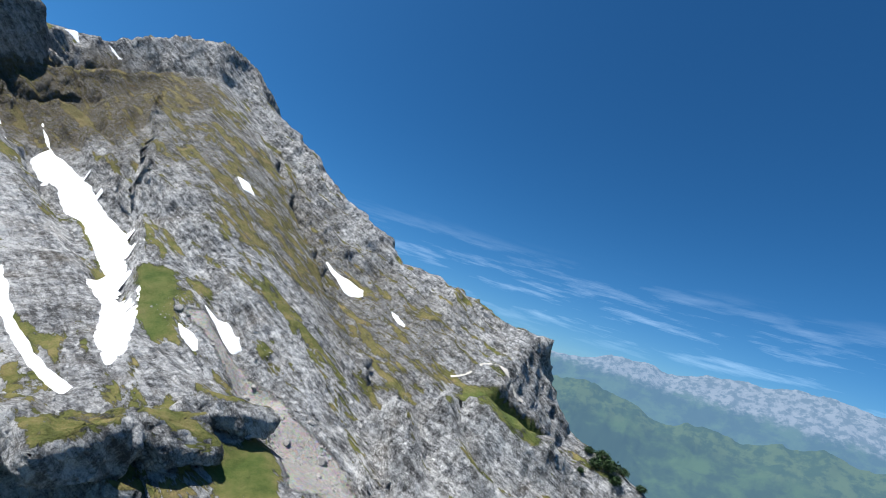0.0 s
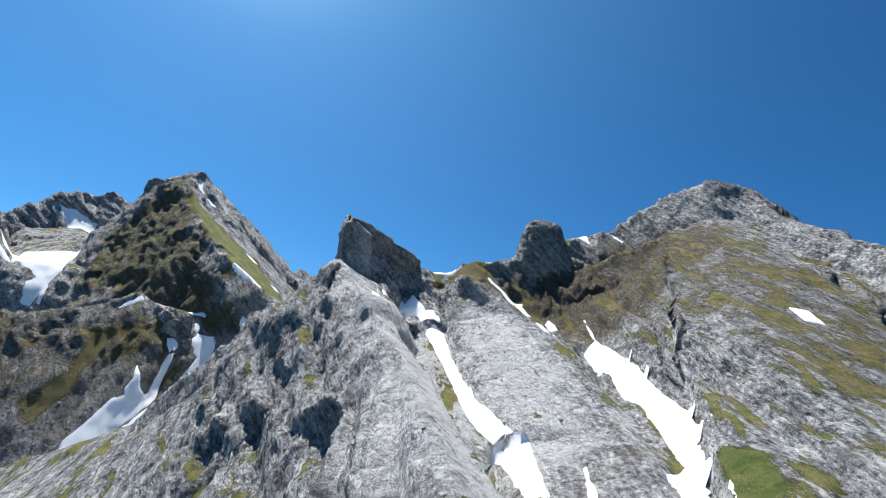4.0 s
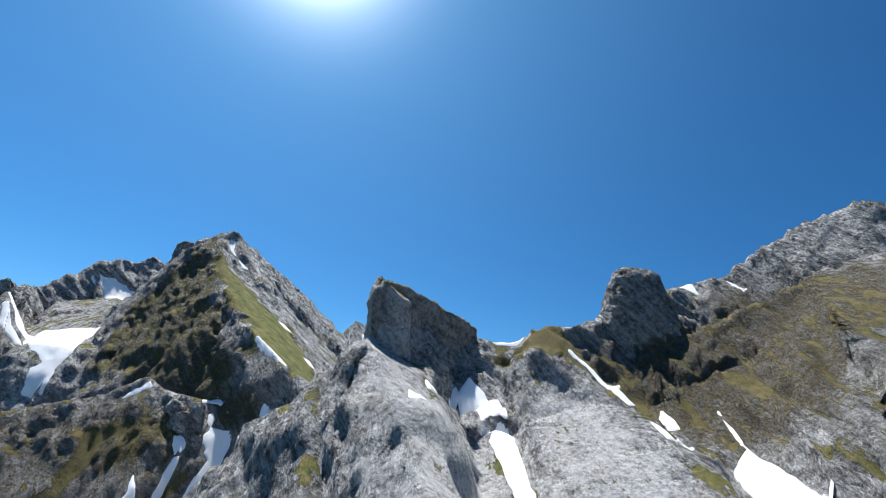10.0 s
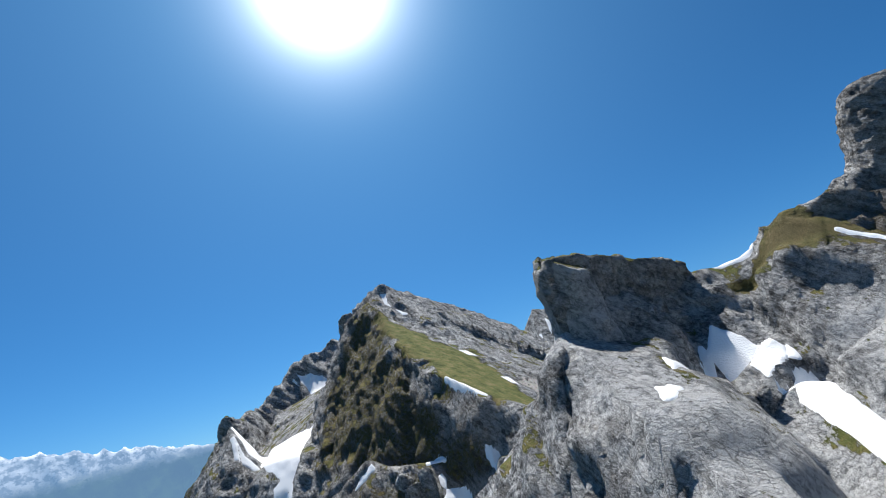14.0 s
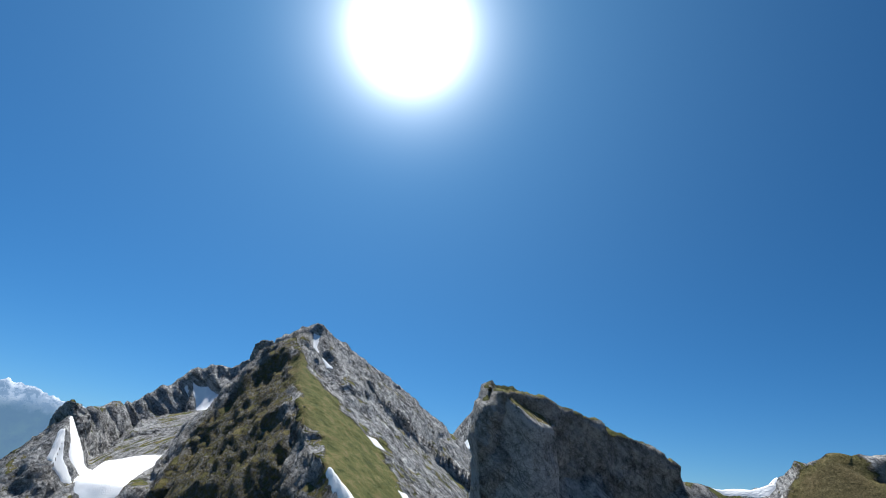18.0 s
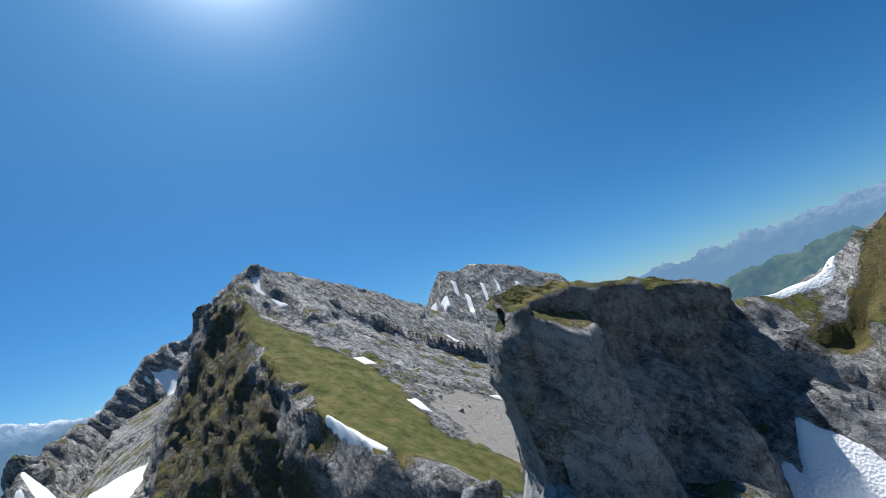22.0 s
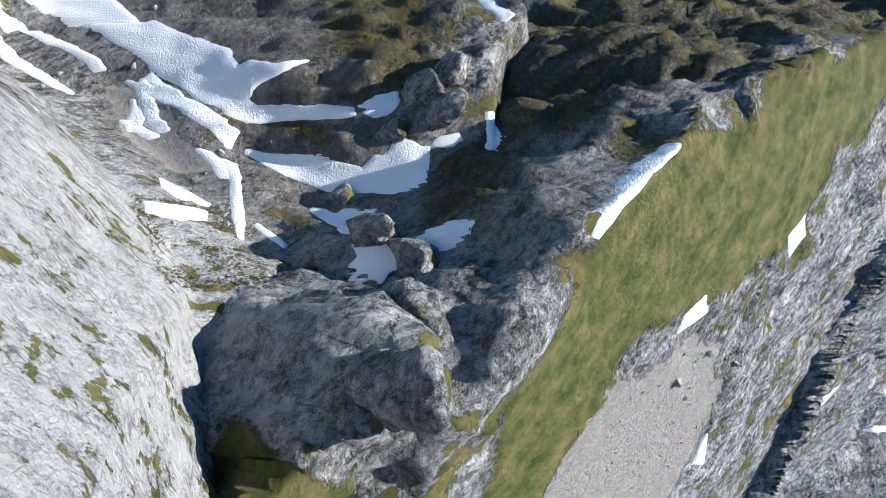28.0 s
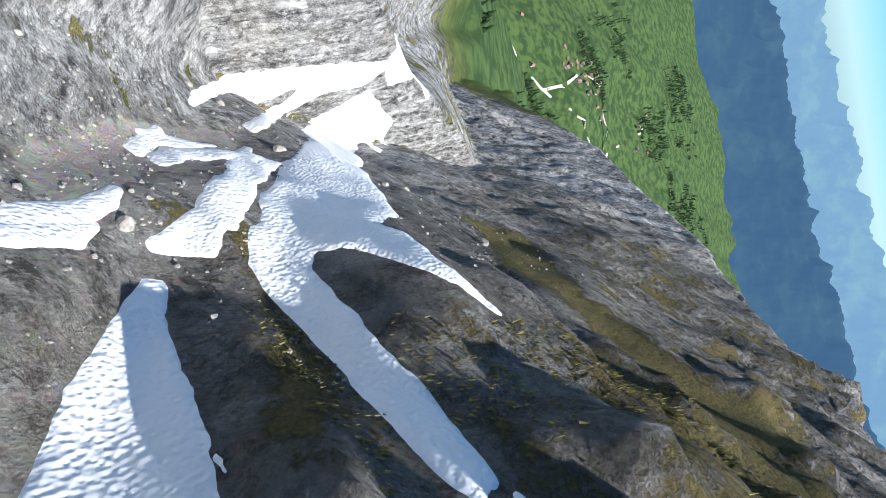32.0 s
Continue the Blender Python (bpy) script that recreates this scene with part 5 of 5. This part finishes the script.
def stones(name, areas, label):
    """Countless small stones, joined."""
    base = np.array([(1, 0, 0), (0, 1, 0), (-1, 0, 0), (0, -1, 0), (0, 0, 0.8), (0, 0, -0.5)], float)
    tri = np.array([(0, 1, 4), (1, 2, 4), (2, 3, 4), (3, 0, 4), (1, 0, 5), (2, 1, 5), (3, 2, 5), (0, 3, 5)])
    co, fs, r = [], [], np.random.RandomState(5)
    for x0, x1, y0, y1, count, lo, hi in areas:
        for _ in range(count):
            x, y = r.uniform(x0, x1), r.uniform(y0, y1)
            s = lo + (hi - lo) * r.rand() ** 3
            if on_snow(x, y, 0.5):
                continue
            fs.append(tri + 6 * len(co))
            a = r.uniform(0, 6.3)
            turn = np.array([[math.cos(a), -math.sin(a), 0], [math.sin(a), math.cos(a), 0], [0, 0, 1]])
            co.append((base * r.uniform(0.6, 1.3, (6, 3)) * s) @ turn + (x, y, ground_at(x, y) + 0.1 * s))
    me = mesh_of(name, np.concatenate(co), np.concatenate(fs), STONE, False)
    tagged(new(name, me), label, "stones", kind="stuff")


stones("scree_stones", [(-100, -50, 200, 240, 1200, 0.08, 0.32), (-160, -90, 185, 230, 1100, 0.08, 0.36), (88, 110, -70, 5, 900, 0.12, 0.55), (-70, 10, 320, 410, 700, 0.2, 0.7),
                        (0, 50, -40, 130, 400, 0.1, 0.4)], "loose grey scree stones on the slopes")


# ---- turf tufts ----
def tufts(name, spots, height, colour, parent=None, label=""):
    r = np.random.RandomState(9)
    co, fs = [], []
    for x, y, z in spots:
        for _ in range(4):
            a, lean, h = r.uniform(0, 6.3), r.uniform(0.1, 0.5), height * r.uniform(0.6, 1.3)
            dx, dy = math.cos(a), math.sin(a)
            ox, oy = x + r.uniform(-0.25, 0.25), y + r.uniform(-0.25, 0.25)
            k = 3 * len(co)
            co.append([(ox - dy * 0.09, oy + dx * 0.09, z - 0.08), (ox + dy * 0.09, oy - dx * 0.09, z - 0.08), (ox + dx * lean * h, oy + dy * lean * h, z + h)])
            fs.append((k, k + 1, k + 2))
    me = mesh_of(name, np.array(co).reshape(-1, 3), np.array(fs), colour, False)
    ob = new(name, me)
    if parent:
        ob.parent = parent
        return tagged(ob, label)
    return tagged(ob, label, "grass", kind="stuff")


TUFT = plain("dry_turf", (0.2, 0.185, 0.075), 0.9, 0.5, 0.6)
fin_me = ROCK_FIN.data
fin_tree = BVHTree.FromPolygons([v.co.copy() for v in fin_me.vertices], [tuple(p.vertices) for p in fin_me.polygons])
spots = []
for _ in range(5200):
    c = between(FIN, np.array([0.07 + rnd.random() ** 1.3 * 0.73]))[0]
    o = rnd.uniform(-9, 0.4)
    x, y = c[0] + 0.69 * o, c[1] - 0.72 * o
    hit = fin_tree.ray_cast(Vector((x, y, 80)), Vector((0, 0, -1)))
    if hit[0] and hit[1].z > 0.72 and hit[0].z > c[2] - 0.8 and noise.noise(hit[0] * 0.35) > -0.15:
        spots.append(tuple(hit[0]))
tufts("turf", spots, 0.16, TUFT, ROCK_FIN, "dry olive turf on the rock")


def tuft_area(points, count, height, keep=-0.1):
    px, py = [p[0] for p in points], [p[1] for p in points]
    out = []
    while len(out) < count:
        x, y = np.array([rnd.uniform(min(px), max(px))]), np.array([rnd.uniform(min(py), max(py))])
        if inside(points, x, y)[0] > 0 and not on_snow(x[0], y[0], 0.6):
            if noise.noise(Vector((x[0], y[0], 0)) * 0.12) > keep:
                out.append((x[0], y[0], ground_at(x[0], y[0])))
            elif rnd.random() < 0.02:
                out.append((x[0], y[0], ground_at(x[0], y[0])))
    return out


tufts("turf_tufts", tuft_area([(-130, 262), (-95, 262), (-95, 235), (-130, 235)], 1800, 0.5)
      + tuft_area([(-75, 232), (-50, 235), (-45, 212), (-70, 212)], 1200, 0.45), 0.5, TUFT, None, "tufts of dry olive grass on the slopes")


# ---- dwarf pines on the shoulder ----
NEEDLES = plain("pine_needles", (0.025, 0.05, 0.018), 0.85, 0.5, 1.5)
BARK = plain("bark", (0.12, 0.085, 0.06), 0.95, 0.4, 6.0)


def dwarf_pine():
    root = new("dwarf_pine")
    bm = bmesh.new()
    for k in range(5):
        a = k * 1.26
        tip = Vector((math.cos(a) * 1.3, math.sin(a) * 1.3, 1.9 + 0.3 * (k % 2)))
        m = (tip).to_track_quat("Z", "Y").to_matrix().to_4x4()
        bmesh.ops.create_cone(bm, cap_ends=True, segments=6, radius1=0.13, radius2=0.03, depth=tip.length, matrix=Matrix.Translation(tip / 2) @ m)
    me = bpy.data.meshes.new("stems")
    bm.to_mesh(me)
    bm.free()
    me.materials.append(BARK)
    new("stems", me).parent = root
    r = np.random.RandomState(3)
    co, fs = [], []
    for k in range(900):
        p = r.normal(size=3)
        p = p / np.linalg.norm(p) * r.uniform(0.55, 1.0) * (1 + 0.35 * math.sin(5 * p[0]) * math.cos(4 * p[1]))
        c = np.array([p[0] * 1.9, p[1] * 1.7, 1.55 + p[2] * 1.35])
        s = r.uniform(0.1, 0.24)
        co.append(c + r.normal(size=(3, 3)) * s)
        fs.append((3 * k, 3 * k + 1, 3 * k + 2))
    new("crown", mesh_of("crown", np.concatenate(co), np.array(fs), NEEDLES, False)).parent = root
    return tagged(root, "dark green dwarf pine shrub on the rocky ridge", "shrub", "dwarf pines on the ridge")


pine = dwarf_pine()
pine_spots = [(184, -116, 1.3), (187, -118, 1.6), (185, -121, 1.8), (183, -124, 1.4), (188, -126, 1.2), (189, -113, 1.0), (181, -112, 0.8), (190, -133, 1.0)]
for k, (x, y, s) in enumerate(pine_spots):
    m = Matrix.Translation((x, y, ground_at(x, y) - 0.2)) @ Matrix.Rotation(k * 1.1, 4, "Z")
    if k == 0:
        pine.matrix_basis = m @ Matrix.Scale(s, 4)
    else:
        other = copy_thing(pine, m)
        other.scale = (s, s, s * 0.9)


# ---- valley in the west: woods, houses and lanes ----
def valley_at(x, y):
    x, y = np.array([x], float), np.array([y], float)
    out = np.clip((np.hypot(x, y - 150) - 700) / 600, 0, 1)
    return float((relief(x, y) + out * (60 * fbm(x / 420, y / 420, 0 * x + 3, 5) + 25 * fbm(x / 120, y / 120, 0 * x + 8, 4, True)))[0])


def woods(name, x0, x1, y0, y1, count, label):
    r = np.random.RandomState(21)
    X, Y = r.uniform(x0, x1, count * 4), r.uniform(y0, y1, count * 4)
    dense = fbm(X / 260, Y / 260, 0 * X + 2, 4) + 0.5 * fbm(X / 60, Y / 60, 0 * X, 2)
    pick = np.argsort(-dense)[:count]
    X, Y = X[pick], Y[pick]
    out = np.clip((np.hypot(X, Y - 150) - 700) / 600, 0, 1)
    Z = relief(X, Y) + out * (60 * fbm(X / 420, Y / 420, 0 * X + 3, 5) + 25 * fbm(X / 120, Y / 120, 0 * X + 8, 4, True))
    ang = np.arange(5) * 1.2566
    ring = np.stack([np.cos(ang), np.sin(ang), 0 * ang], 1)
    h = r.uniform(9, 17, count)
    w = h * r.uniform(0.17, 0.26, count)
    co = np.zeros((count, 12, 3))
    for k in range(5):
        co[:, k] = np.stack([X + ring[k, 0] * w, Y + ring[k, 1] * w, Z + 0.05 * h], 1)
        co[:, 5 + k] = np.stack([X + ring[k, 0] * w * 0.62, Y + ring[k, 1] * w * 0.62, Z + 0.45 * h], 1)
    co[:, 10] = np.stack([X, Y, Z + 0.6 * h], 1)
    co[:, 11] = np.stack([X, Y, Z + h], 1)
    tri = np.array([(k, (k + 1) % 5, 10) for k in range(5)] + [(5 + k, 5 + (k + 1) % 5, 11) for k in range(5)])
    fs = (tri[None] + 12 * np.arange(count)[:, None, None]).reshape(-1, 3)
    tagged(new(name, mesh_of(name, co.reshape(-1, 3), fs, NEEDLES, False)), label, "forest", kind="stuff")


woods("valley_woods", -2400, -420, -900, 500, 5200, "dark spruce woods in the green valley")
PLASTER = plain("pale_plaster", (0.6, 0.56, 0.5), 0.9, 0.2, 0.4)
TILES = plain("brown_roof", (0.2, 0.12, 0.09), 0.9, 0.35, 0.6)


def house_parts():
    root = new("house")
    bm = bmesh.new()
    bmesh.ops.create_cube(bm, size=1, matrix=Matrix.Translation((0, 0, 2.5)) @ Matrix.Diagonal((11, 8, 7, 1)))
    me = bpy.data.meshes.new("wall")
    bm.to_mesh(me)
    bm.free()
    me.materials.append(PLASTER)
    new("wall", me).parent = root
    co = np.array([(-6.5, -5.2, 5.6), (6.5, -5.2, 5.6), (6.5, 5.2, 5.6), (-6.5, 5.2, 5.6), (-6.5, 0, 9.2), (6.5, 0, 9.2)], float)
    me = bpy.data.meshes.new("roof")
    me.from_pydata(co.tolist(), [], [(0, 1, 5, 4), (2, 3, 4, 5), (0, 4, 3), (1, 2, 5), (0, 3, 2, 1)])
    me.materials.append(TILES)
    new("roof", me).parent = root
    return tagged(root, "pale chalet with a brown pitched roof in the valley", "house", "houses of the valley village")


house = house_parts()
for k in range(34):
    if k < 20:
        x, y = -1240 + rnd.gauss(0, 55), -500 + rnd.gauss(0, 40)
    else:
        x, y = rnd.uniform(-1900, -900), rnd.uniform(-600, -150)
    m = Matrix.Translation((x, y, valley_at(x, y))) @ Matrix.Rotation(rnd.uniform(0, 3.1), 4, "Z")
    if k == 0:
        house.matrix_basis = m
    else:
        copy_thing(house, m)
LANE = plain("gravel_lane", (0.5, 0.47, 0.42), 0.95, 0.15, 0.3)


def lane(name, points, width, height_at, label):
    pts = []
    for a, b in zip(points, points[1:]):
        n = max(2, int(math.dist(a, b) / (width * 3)))
        pts += [(a[0] + (b[0] - a[0]) * i / n, a[1] + (b[1] - a[1]) * i / n) for i in range(n)]
    pts.append(points[-1])
    pts = [(x + width * 1.5 * noise.noise(Vector((x, y, 0)) / (width * 14)), y + width * 1.5 * noise.noise(Vector((y, x, 5)) / (width * 14))) for x, y in pts]
    co, fs = [], []
    for i, (x, y) in enumerate(pts):
        a, b = pts[max(0, i - 1)], pts[min(len(pts) - 1, i + 1)]
        ln2 = math.dist(a, b) or 1
        ox, oy = -(b[1] - a[1]) / ln2 * width / 2, (b[0] - a[0]) / ln2 * width / 2
        for sx in (-1, 1):
            co.append((x + sx * ox, y + sx * oy, height_at(x + sx * ox, y + sx * oy) + 0.12 * width))
        if i:
            fs.append((2 * i - 2, 2 * i - 1, 2 * i + 1, 2 * i))
    tagged(new(name, mesh_of(name, np.array(co), np.array(fs), LANE)), label, "path", kind="structure")


lane("road_valley", [(-900, -470), (-960, -420), (-1065, -384), (-1150, -420), (-1233, -500), (-1330, -480), (-1460, -331), (-1600, -430), (-1754, -527)], 7, valley_at,
     "pale gravel road through the valley meadows")
lane("road_meadow", [(-1065, -384), (-1150, -370), (-1233, -360), (-1280, -310), (-1308, -265), (-1420, -220)], 6, valley_at, "pale winding lane on the meadow")
lane("footpath", [(168, -60), (172, -66), (177, -71), (178, -78), (177, -83), (181, -89), (184, -96)], 0.9, ground_at, "narrow trodden footpath on the green shoulder")
